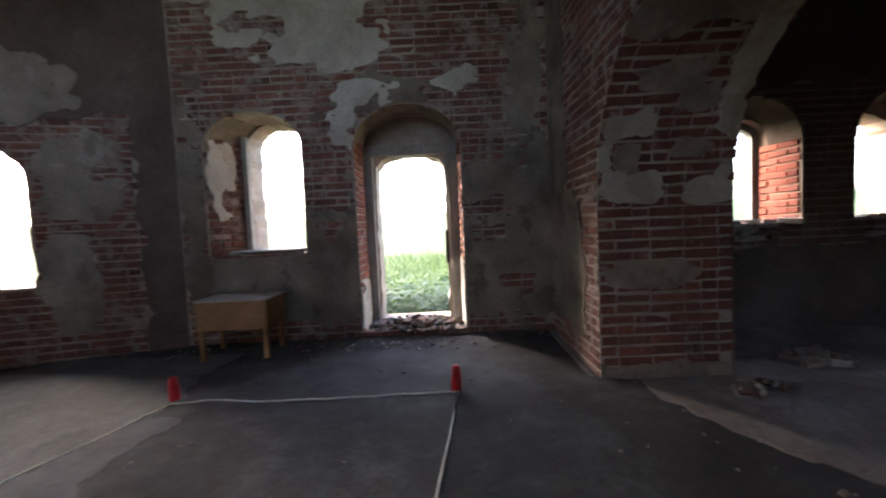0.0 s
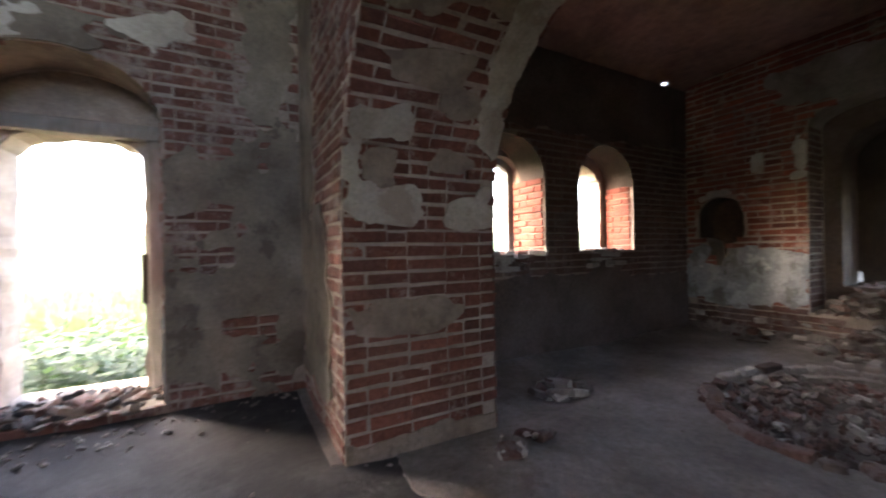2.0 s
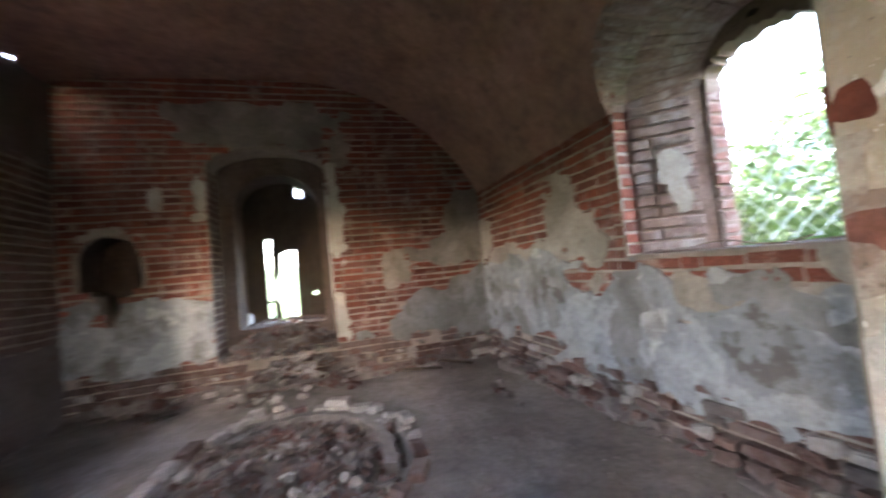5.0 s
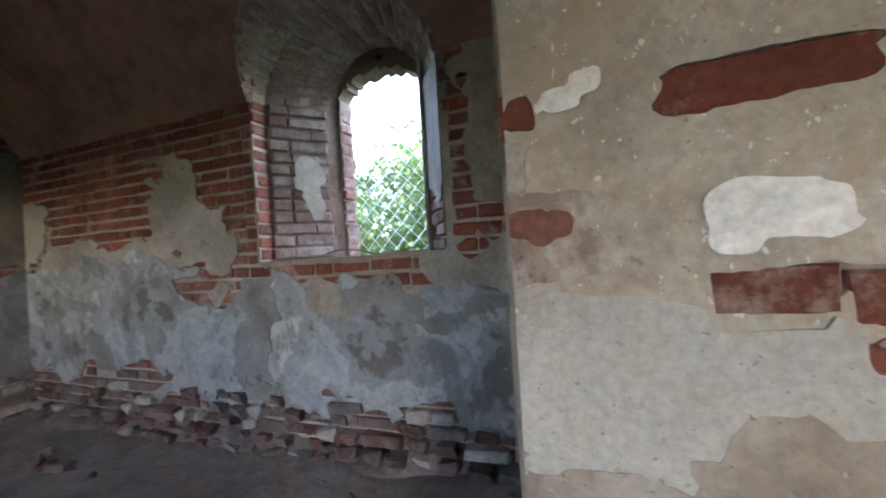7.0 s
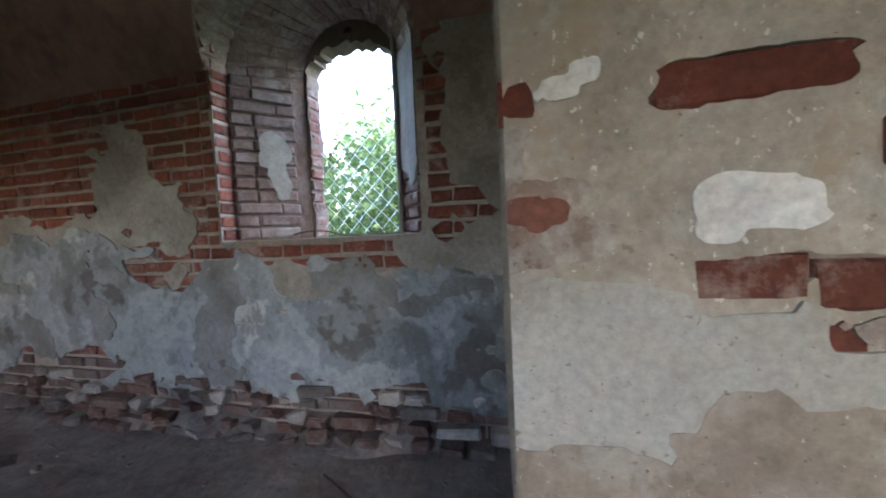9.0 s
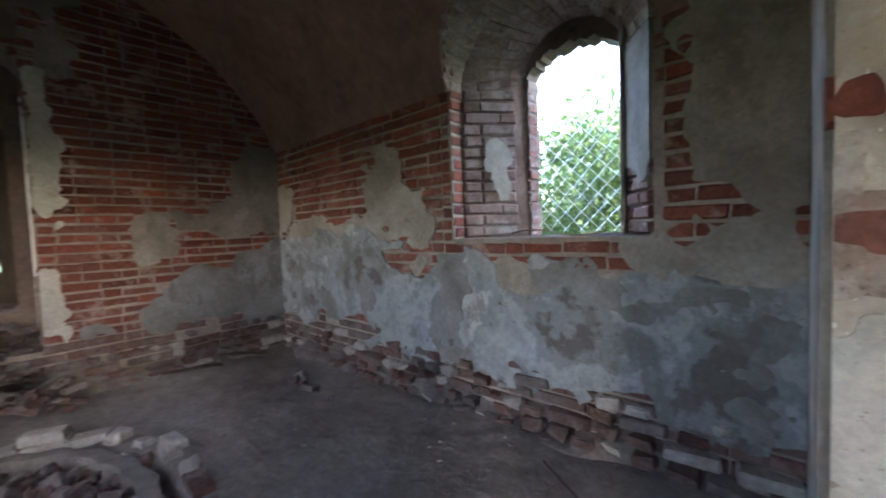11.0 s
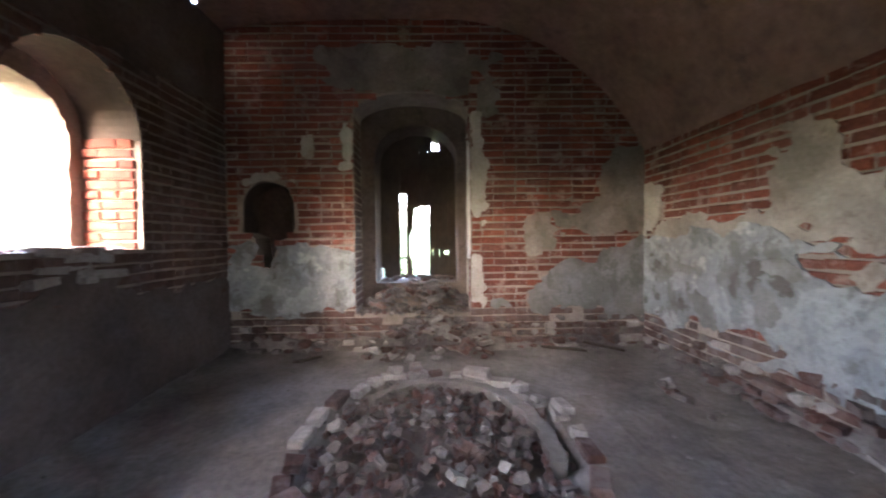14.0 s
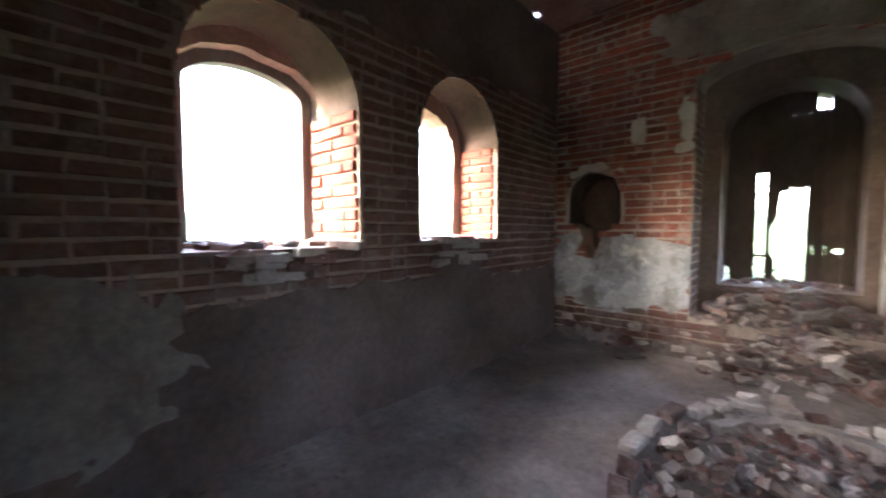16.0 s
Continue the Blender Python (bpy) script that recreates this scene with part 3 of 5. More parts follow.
# outside: meadow to the horizon
GRASS = stained("meadow_ground", (0.026, 0.05, 0.015), (0.04, 0.07, 0.022), (0.065, 0.095, 0.032), 0.35, 9, (0.07, 0.085, 0.035), 0.62, relief=0.05)


def ground_mesh():
    bm = bmesh.new()
    rings = [0, 3, 5, 7, 9, 12, 16, 22, 32, 50, 90, 200, 600, 2500]
    n, rows = 48, []
    for r in rings:
        rows.append([bm.verts.new((1 + r * math.cos(2 * math.pi * k / n), 1 + r * math.sin(2 * math.pi * k / n), -0.45 if r < 9 else -0.45 + 0.12 * math.sin(k * 1.7 + r) + 0.05 * max(0, min(r, 200) - 24))) for k in range(n if r else 1)])
    for a, b in zip(rows, rows[1:]):
        for k in range(n):
            q = (k + 1) % n
            bm.faces.new((a[0], b[k], b[q]) if len(a) == 1 else (a[k], b[k], b[q], a[q]))
    return bm


ground = mesh_object("ground", ground_mesh(), GRASS)
tagged(ground, "green meadow reaching to the horizon", "meadow", kind="structure")

DUSTY_BRICK = brick_material("dusty_broken_brick", [(0.094, 0.055, 0.047), (0.148, 0.078, 0.066), (0.125, 0.09, 0.082), (0.187, 0.117, 0.098)], (0.164, 0.133, 0.121), 0.47)
PALE_STONE = stained("lime_dusted_bits", (0.226, 0.204, 0.186), (0.312, 0.286, 0.264), (0.407, 0.38, 0.355), 7, 40, (0.191, 0.13, 0.112), 0.6, relief=0.008)

# ---------------- coats of plaster and paint ----------------
SOFFIT = Intrados(Y_JAMB_S, Y_JAMB_N, 1.55)


def clear(*holes):
    return lambda u, v: all(outside(h, u, v) > 0.005 for h in holes)


def finish(face, ext, wall, layers, holes, near, mat, most=260, seed=1, rag=0.055, brick_from=BASE, clip=None, foot=False):
    """Coats on a face, and bricks wherever no coat holds."""
    fields = []
    for name, m, spec, w, thick, label in layers:
        f = patches(spec, holes, rag, seed + len(fields) * 3.7)
        fields.append(f)
        coat(name, face, *ext, f, w, thick, m, wall, label)
    ok = clear(*holes)
    low = max(ext[2], brick_from)
    if foot:
        bricks(face, ext[0], ext[1], low, low + COURSE * 6, lambda u, v: ok(u, v) and not any(f(u, v) > 0.07 for f in fields) and noise.noise(Vector((u * 4, v * 6, 1))) < 0.25, wall, (near[0], 0.3), DUSTY_BRICK, 60, 0.012, seed + 50, ok if holes else None)
        low += COURSE * 6
    bricks(face, ext[0], ext[1], low, ext[3], lambda u, v: ok(u, v) and not any(f(u, v) > 0.07 for f in fields) and (clip is None or clip(u, v)), wall, near, mat, most, seed=seed, ends=ok if holes else None)


# first room, north wall
finish(NORTH, (-2.74, X_ARCH0, -0.1, 5.0), wall_north,
       [("plaster", PLASTER_DIM, [(1, 0.8, 1.0, 0.62, 1.1), (1, -1.12, 1.1, 0.34, 1.1), (1, -2.6, 1.7, 0.16, 1.4), (1, -1.9, 0.65, 0.9, 0.5), (1, 1.05, 2.9, 0.16, 1.5), (-1, -0.8, 0.12, 3.0, 0.26), (-1, 0.5, 1.55, 0.25, 0.12), (-1, -1.1, 1.35, 0.2, 0.14), (-1, 0.85, 0.75, 0.2, 0.08),
                               (1, -0.55, 2.75, 0.55, 0.22), (-1, 0.62, 2.3, 0.2, 0.3), (-1, -1.15, 1.9, 0.2, 0.35), (-1, 0.6, 1.25, 0.14, 0.1)], 0.006, 0.016, "dirty grey lime plaster with broken edges"),
        ("plaster", PLASTER_PALE, [(1, -1.55, 3.75, 0.85, 0.42), (1, -1.1, 3.3, 0.7, 0.22), (1, -2.2, 4.3, 0.7, 0.5), (1, -0.95, 2.5, 0.16, 0.3), (1, -0.72, 2.8, 0.3, 0.14), (1, 0.3, 2.95, 0.14, 0.08), (-1, -1.75, 3.55, 0.3, 0.1)], 0.006, 0.02, "pale flaking plaster patches")],
       [DOOR_IN, WIN_IN], (0, 1.6), BRICK_OLD, 280, 11, 0.085)
# oblique part beside it; its dark coat also paints in the corner's shadow
finish(WEST_PART, (-1.2, 2.6, -0.1, 4.6), wall_west_part,
       [("plaster", PLASTER_MID, [(1, 1.56, 0.95, 0.27, 0.5), (1, 1.75, 2.0, 0.4, 0.45), (1, 0.9, 2.9, 0.8, 0.4), (-1, 1.95, 2.08, 0.12, 0.1)], 0.006, 0.018, "grey plaster with large losses"),
        ("plaster", SHADED_SOOT, [(1, 0.9, 3.75, 2.4, 1.15), (1, 2.45, 1.6, 0.24, 2.6)], 0.006, 0.016, "dark sooty plaster above and in the corner")],
       [WW_IN], (1.8, 1.2), BRICK_OLD, 150, 12)
# arch: west face, jambs and curve, east faces
finish(ARCH_W, (-Y_NORTH, 0.9, -0.1, 5.0), wall_arch,
       [("plaster", PLASTER_DIM, [(1, -3.9, 0.75, 0.45, 0.85), (1, -4.2, 2.5, 0.3, 2.0), (-1, -3.8, 0.1, 1.0, 0.25), (1, -2.2, 3.6, 1.4, 0.7), (1, -0.4, 1.8, 0.7, 1.8)], 0.006, 0.016, "grey plaster on the side of the pier")],
       [ARCH_HOLE], (-3.4, 1.4), BRICK_OLD, 150, 13)
SOFFIT_END = 2 * 1.55 + math.pi * 1.17
finish(SOFFIT, (X_ARCH0, X_ARCH1, 0.02, 3.1), wall_arch,
       [("plaster", PLASTER_PIER, [(1, 1.45, 2.02, 0.15, 0.085), (1, 1.56, 2.08, 0.06, 0.05), (1, 1.325, 1.76, 0.055, 0.24), (1, 1.53, 1.565, 0.21, 0.11), (1, 1.4, 1.62, 0.1, 0.09), (1, 2.12, 1.54, 0.19, 0.12), (1, 2.22, 1.66, 0.08, 0.1)], 0.008, 0.018, "pale plaster remnants on the pier"),
        ("plaster", PLASTER_BROWN, [(1, 1.75, 0.1, 0.62, 0.1), (1, 1.48, 1.78, 0.1, 0.11), (1, 1.4, 0.89, 0.08, 0.07), (1, 1.7, 0.9, 0.36, 0.1), (1, 1.98, 2.2, 0.16, 0.12), (1, 1.7, 2.36, 0.3, 0.1), (1, 1.5, 2.75, 0.24, 0.16), (1, 2.0, 1.85, 0.16, 0.06), (1, 1.9, 2.9, 0.3, 0.2)], 0.006, 0.012, "brown-grey plaster smears"),
        ("plaster", PLASTER_PIER, [(1, 2.17, 2.25, 0.1, 0.2), (1, 2.17, 2.7, 0.12, 0.6), (1, 2.24, 2.05, 0.05, 0.12)], 0.007, 0.016, "worn strip of plaster along the arch edge")],
       [], (1.8, 1.0), BRICK_BROWN, 300, 14, 0.028)
WORN_BRICK = flaked("limewashed_worn_brick", [(0.27, 0.205, 0.172), (0.35, 0.3, 0.26), (0.43, 0.395, 0.35), (0.49, 0.465, 0.42)], 16, (0.26, 0.2, 0.165), 0.56)
# south jamb: a pale coat with single bricks laid bare
SHOWN = [(-2.03, -1.743, 1.497), (-1.722, -1.47, 1.487), (-1.7, -1.56, 1.372), (-1.966, -1.822, 1.163), (-1.793, -1.56, 1.15), (-2.295, -2.24, 1.505), (-1.55, -1.4, 1.15), (-1.5, -1.3, 1.33), (-1.83, -1.745, 1.062)]
holes_s = [(-1, (a + b) / 2, v, (b - a) / 2 + 0.002, 0.037 if v > 1.1 else 0.018) for a, b, v in SHOWN]
jamb_field = patches([(1, -1.78, 0.8, 5, 6)] + holes_s, (), 0.011, 4.0, -1.0, 7)
coat("plaster", SOFFIT, X_ARCH0, X_ARCH1 + 0.004, 3.1, SOFFIT_END - 0.02, lambda u, v: jamb_field(-u, SOFFIT_END - v), 0.004, 0.012, PLASTER_JAMB, wall_arch, "pale grey plaster coat with bare bricks", 0.011)
coat("plaster", JAMB_S, -X_ARCH1 - 0.004, -X_ARCH0, 0.02, 1.22, patches([(1, -2.36, 0.3, 0.42, 0.855), (1, -1.92, 0.3, 0.15, 0.79), (1, -1.4, 0.3, 0.52, 0.745), (-1, -2.29, 1.17, 0.025, 0.05)], (), 0.009, 5.5, -1.0, 9), 0.013, 0.009, PLASTER_SMOOTH, wall_arch, "smoother lower plaster coat", 0.014)
coat("plaster", JAMB_S, -X_ARCH1 - 0.005, -X_ARCH0, 0.02, 1.1, patches([(1, -1.78, 0.3, 1.8, 0.6)], (), 0.06, 8.5, -1.0, 9), 0.021, 0.0015, PLASTER_TAN, wall_arch, "tan stained lower plaster", 0.02)
coat("plaster", JAMB_S, -X_ARCH1 - 0.004, -X_ARCH0, 1.05, 1.45, patches([(1, -2.22, 1.225, 0.06, 0.022), (1, -2.28, 1.36, 0.012, 0.06), (1, -1.62, 1.075, 0.1, 0.02), (1, -2.2, 1.33, 0.05, 0.015)], (), 0.025, 9.5), 0.017, 0.003, WORN_BRICK, wall_arch, "worn bricks under a thin lime wash", 0.012)
coat("bare_brick", JAMB_S, -X_ARCH1 - 0.004, -X_ARCH0, 1.2, 1.35, patches([(1, -2.255, 1.292, 0.022, 0.016), (1, -2.2, 1.285, 0.018, 0.02), (1, -2.23, 1.262, 0.024, 0.01)], (), 0.012, 3.5), 0.02, 0.003, BRICK_OLD, wall_arch, "dark worn brick under crumbled plaster", 0.01)
coat("limewash", JAMB_S, -X_ARCH1, -X_ARCH0, 0.9, 1.6, patches([(1, -2.19, 1.515, 0.045, 0.028), (1, -2.15, 1.54, 0.035, 0.028), (1, -1.88, 1.29, 0.095, 0.045), (1, -1.94, 1.262, 0.04, 0.04), (1, -1.91, 1.077, 0.03, 0.013), (1, -1.867, 1.068, 0.012, 0.007)], (), 0.012, 6.5), 0.017, 0.004, LIME_WHITE, wall_arch, "white limewash flakes", 0.01)
JAMB_BRICKS = []
for a, b, v in SHOWN:
    JAMB_BRICKS.append(((a + b) / 2, v, b - a))
finish(ARCH_E, (Y_SOUTH, Y_JAMB_S, -0.1, 3.6), wall_arch, [("plaster", PLASTER, [(1, 0.4, 1.6, 0.9, 2.0)], 0.006, 0.016, "grey plaster")], [], (0.8, 1), BRICK_OLD, 20, 16)
finish(ARCH_E, (Y_JAMB_N, Y_NORTH, -0.1, 3.6), wall_arch, [("plaster", SHADED_SOOT, [(1, 3.8, 1.6, 0.9, 2.0)], 0.006, 0.016, "sooty plaster")], [], (3.8, 1), BRICK_OLD, 20, 17)
# second room, north wall: backlit shade is part of its dark colours
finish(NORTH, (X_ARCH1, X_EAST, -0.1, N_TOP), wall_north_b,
       [("plaster", SHADED_SOOT, [(1, 4.6, 0.35, 2.6, 0.62), (1, 5.06, 0.9, 0.3, 0.2), (1, 4.6, 3.25, 2.6, 0.6)], 0.006, 0.014, "sooty dark plaster")],
       [W1_IN, W2_IN], (4.0, 1.6), BRICK_SHADED, 300, 18)
# east wall
finish(EAST, (-Y_NORTH, -Y_SOUTH, 0.0, 3.8), wall_east,
       [("blue_paint", BLUE, [(1, -3.72, 0.86, 0.85, 0.4), (-1, -3.98, 1.2, 0.12, 0.2)], 0.006, 0.018, "faded blue painted plaster"),
        ("plaster", PLASTER_MID, [(1, -2.4, 3.2, 0.9, 0.26), (1, -1.5, 2.9, 0.12, 0.2), (1, 0.0, 1.55, 0.4, 0.2), (1, 0.12, 1.9, 0.3, 0.4), (1, -0.5, 1.5, 0.2, 0.08)], 0.006, 0.016, "damp grey plaster remnants"),
        ("plaster", DAMP_GREY, [(1, 0.1, 0.8, 0.4, 0.44), (1, -0.35, 0.72, 0.42, 0.28), (1, -0.85, 0.62, 0.45, 0.15)], 0.006, 0.016, "damp blue-grey plaster at the wall's foot"),
        ("plaster", PLASTER, [(1, -0.88, 1.36, 0.2, 0.18), (1, -0.95, 1.2, 0.1, 0.1)], 0.006, 0.016, "grey plaster patch")],
       [DOOR_E, NICHE], (-3.0, 1.7), BRICK, 300, 19, 0.06, foot=True, clip=lambda u, v: not (-4.14 < u < -3.8 and 0.9 < v < 1.42))
LIME_E = patches([(1, -1.6, 2.4, 0.07, 0.4), (1, -1.58, 1.85, 0.1, 0.35), (1, -1.62, 0.8, 0.09, 0.3), (1, -3.51, 2.36, 0.075, 0.12), (1, -3.065, 2.33, 0.055, 0.21), (1, -3.08, 2.13, 0.08, 0.05), (1, -3.97, 2.02, 0.13, 0.05), (1, -4.2, 1.95, 0.06, 0.04), (1, -3.68, 1.97, 0.06, 0.06)], [DOOR_E, NICHE], 0.03, 31.0)
coat("plaster", EAST, -Y_NORTH, -1.4, 0.4, 2.9, LIME_E, 0.006, 0.02, PLASTER_PALE, wall_east, "pale limewashed plaster strips", 0.03)
# south wall
finish(SOUTH, (-X_EAST, -X_ARCH1, 0.0, 2.46), wall_south,
       [("blue_paint", BLUE, [(1, -5.9, 0.85, 1.2, 0.48), (1, -4.2, 0.66, 1.4, 0.45), (1, -2.8, 0.6, 0.9, 0.48), (-1, -4.75, 1.08, 0.2, 0.13), (-1, -3.55, 1.0, 0.25, 0.12), (-1, -5.5, 0.4, 0.4, 0.1), (-1, -3.6, 0.0, 4.0, 0.34)], 0.008, 0.016, "faded pale blue painted plaster"),
        ("plaster", PLASTER, [(1, -6.75, 1.6, 0.2, 0.32), (1, -5.7, 1.32, 1.2, 0.15), (1, -4.9, 1.65, 0.24, 0.36), (1, -4.62, 1.45, 0.17, 0.2), (1, -3.3, 0.98, 1.1, 0.12), (1, -2.5, 1.9, 0.22, 1.2), (1, -2.62, 1.2, 0.4, 0.25), (-1, -2.62, 1.45, 0.09, 0.04), (-1, -2.56, 1.36, 0.06, 0.03), (-1, -2.8, 1.48, 0.08, 0.16)], 0.005, 0.012, "grey plaster remnants")],
       [WIN_S_IN], (-4.6, 1.5), BRICK, 300, 20, 0.065, foot=True)

DAMP_S = patches([(1, -5.0, 1.02, 0.22, 0.1), (1, -5.2, 0.85, 0.1, 0.16), (1, -4.22, 0.75, 0.1, 0.32), (1, -3.3, 1.03, 0.2, 0.07), (1, -2.5, 0.62, 0.08, 0.2), (1, -6.3, 0.95, 0.14, 0.1), (1, -5.75, 0.62, 0.12, 0.1), (1, -2.75, 0.95, 0.12, 0.06)], (), 0.09, 41.0)
coat("damp_stain", SOUTH, -X_EAST + 0.02, -X_ARCH1, 0.35, 1.24, DAMP_S, 0.021, 0.004, DAMP_GREY, wall_south, "bare grey undercoat where the paint is lost", 0.03)
# This patch paints the nave's light on the west end of the wall.
coat("plaster", NORTH, X_ARCH1, 3.4, 0.3, 1.2, patches([(1, 2.35, 0.75, 0.62, 0.4)], (), 0.05, 45.0), 0.02, 0.003, LIT_GREY, wall_north_b, "paler grey plaster, light from the nave in its colour", 0.04)

# ---------------- reveals of the openings ----------------
PINKISH = stained("brick_dusted_plaster", (0.2, 0.13, 0.11), (0.3, 0.22, 0.19), (0.4, 0.33, 0.29), 5, 26, (0.14, 0.1, 0.085), 0.56, relief=0.015)


def splay(name, face, hole_a, hole_b, w0, w1, mat, parent, label=""):
    """The slanting sides of a recess that narrows towards the opening."""
    bm = bmesh.new()
    rows = []
    for k in range(5):
        s = k / 4
        pts = arch(*[a + (b - a) * s for a, b in zip(hole_a, hole_b)], 14)
        pts = pts[1:] + pts[:1]
        rows.append([bm.verts.new(face.m @ Vector((u, v, w0 + (w1 - w0) * s + 0.0))) for u, v in pts])
    for a, b in zip(rows, rows[1:]):
        for i in range(len(a)):
            j = (i + 1) % len(a)
            bm.faces.new((a[i], a[j], b[j], b[i]))
    return under(mesh_object(name, bm, mat, None, label), parent)


def reveal_face(face, p, q):
    """The upright face between two points (u, w) of a wall, seen from inside the recess."""
    a, b = face.m @ Vector((p[0], 0, p[1])), face.m @ Vector((q[0], 0, q[1]))
    return Face(a.x, a.y, math.degrees(math.atan2(b.y - a.y, b.x - a.x))), (b - a).length


def reveal_bricks(face, p, q, v0, v1, wall, mat, coats=(), most=120, seed=3, w=0.0):
    f, n = reveal_face(face, p, q)
    fields = []
    for m, spec, label in coats:
        fields.append(patches(spec, (), 0.035, seed))
        coat("plaster", f, 0.0, n, v0, v1, fields[-1], 0.005, 0.014, m, wall, label)
    bricks(f, 0.0, n, v0, v1, lambda u, v: not any(g(u, v) > 0.05 for g in fields), wall, (0.2, 1.6), mat, most, 0.008, seed)


def arch_bricks(face, hole, w0, w1, wall, mat, seed, shrink=0.0):
    """Brick ends along the underside of an arch."""
    rnd = random.Random(seed)
    u0, u1, v0, spring, top = hole
    c, r, h = (u0 + u1) / 2, (u1 - u0) / 2, top - spring
    steps = max(6, int(math.pi * (r + h) / 2 / 0.083))
    for i in range(steps):
        a = math.pi * (i + 0.5) / steps
        w = w0
        while w > w1 + 0.05:
            ln = rnd.choice((STRETCHER, HEADER, HEADER))
            ln = min(ln, w - w1)
            s = (w0 - w) / (w0 - w1)
            k = 1 - shrink * s
            p = Vector((c + r * math.cos(a), spring + h * k * math.sin(a), w - ln / 2))
            out = Vector((-math.cos(a) * h, -math.sin(a) * r, 0)).normalized()
            z = Vector((0, 0, 1))
            y = out.cross(z)
            m = Matrix((z, y, out)).transposed().to_4x4()
            m.translation = p + out * rnd.uniform(0.004, 0.014)
            ARCH_JOBS.append((wall, mat, face.m @ m @ Matrix.Diagonal((ln / STRETCHER, 1, 1, 1)), rnd.randrange(9)))
            w -= ln


ARCH_JOBS = []
arch_bricks(SOUTH, WIN_S_IN, 0.0, -0.14, wall_south, BRICK_LIMED, 73)


def soffit(face, hole, w0, w1, mat, parent, label):
    """A thin rough coat on the underside of an arched recess."""
    u0, u1, _, spring, top = hole
    c, r, h = (u0 + u1) / 2, (u1 - u0) / 2 - 0.008, top - spring - 0.008
    bm = bmesh.new()
    rows = []
    for k in range(29):
        a = math.pi * k / 28
        row = []
        for i in range(9):
            w = w0 + (w1 - w0) * i / 8
            q = 1 + 0.012 * noise.noise(Vector((a * 3, w * 7, u0)))
            row.append(bm.verts.new(face.m @ Vector((c + r * q * math.cos(a), spring + h * q * math.sin(a), w))))
        rows.append(row)
    for a, b in zip(rows, rows[1:]):
        for i in range(8):
            bm.faces.new((a[i], b[i], b[i + 1], a[i + 1]))
    return under(mesh_object("soffit", bm, mat, None, label), parent)


# These dark coats paint in the shade on the undersides of the arches.
soffit(NORTH, DOOR_IN, 0.006, -0.44, PLASTER_DIM, wall_north, "grey underside of the doorway arch, shade in its colour")
soffit(NORTH, W1_IN, 0.006, -0.44, SOFFIT_SHADE, wall_north_b, "brown underside of the window arch, shade in its colour")
soffit(NORTH, W2_IN, 0.006, -0.44, SOFFIT_SHADE, wall_north_b, "brown underside of the window arch, shade in its colour")


def splay_bricks(face, hole_a, hole_b, w0, w1, wall, mat, seed, a0=0.0, a1=math.pi):
    """Bricks on the curved, slanting underside of a recess."""
    rnd = random.Random(seed)

    def at(a, s):
        u0, u1, _, spring, top = [p + (q - p) * s for p, q in zip(hole_a, hole_b)]
        return Vector(((u0 + u1) / 2 + (u1 - u0) / 2 * math.cos(a), spring + (top - spring) * math.sin(a), w0 + (w1 - w0) * s))

    steps = int((a1 - a0) / math.pi * 19)
    for i in range(steps):
        a, s = a0 + (a1 - a0) * (i + 0.5) / steps, 0.0
        while s < 0.98:
            ln = min(rnd.choice((0.25, 0.25, 0.5)), 1.0 - s)
            p, along = at(a, s + ln / 2), at(a, s + ln) - at(a, s)
            x = along.normalized()
            y = at(a + 0.01, s + ln / 2) - p
            out = y.cross(x).normalized()
            if out.dot(Vector(((hole_a[0] + hole_a[1]) / 2, hole_a[3], p.z)) - p) < 0:
                out = -out
            y = out.cross(x)
            m = Matrix((x, y, out)).transposed().to_4x4()
            m.translation = p + out * rnd.uniform(0.002, 0.016)
            ARCH_JOBS.append((wall, mat, face.m @ m @ Matrix.Diagonal((along.length / STRETCHER, 1, 1, 1)), rnd.randrange(9)))
            s += ln


# second room, north windows: bright brick sides
for hole, seed, deep in ((W1_IN, 31, -0.55), (W2_IN, 33, -0.445)):
    reveal_bricks(NORTH, (hole[1] - 0.022, deep), (hole[1] - 0.012, 0.004), 1.22, 2.12, wall_north_b, BRICK_RED, (), 90, seed)
    reveal_bricks(NORTH, (hole[0], 0.0), (hole[0] + 0.02, deep), 1.22, 2.12, wall_north_b, BRICK_RED, (), 60, seed + 1)
# south window
reveal_bricks(SOUTH, (-3.822, -0.5), (-3.815, -0.66), 1.25, 2.36, wall_south, BRICK_OLD, (), 40, 47)
reveal_bricks(SOUTH, (-3.155, -0.66), (-3.148, -0.5), 1.25, 2.36, wall_south, BRICK_OLD, (), 40, 48)
S_OUT = (-3.84, -3.13, 1.25, 2.36, 2.7)
splay("reveal", SOUTH, WIN_S_IN, S_OUT, -0.12, -0.5, PINKISH, wall_south, "plastered slanting window sides")
reveal_bricks(SOUTH, (-4.15, 0.0), (-4.15, -0.12), 1.25, 2.5, wall_south, BRICK, (), 40, 35)
reveal_bricks(SOUTH, (-4.13, -0.11), (-3.84, -0.49), 1.25, 2.34, wall_south, BRICK_LIMED, [(PLASTER_PALE, [(1, 0.28, 1.68, 0.07, 0.2), (1, 0.22, 1.84, 0.06, 0.1)], "pale lime patch")], 60, 36)
splay_bricks(SOUTH, WIN_S_IN, S_OUT, -0.12, -0.5, wall_south, BRICK_LIMED, 75)
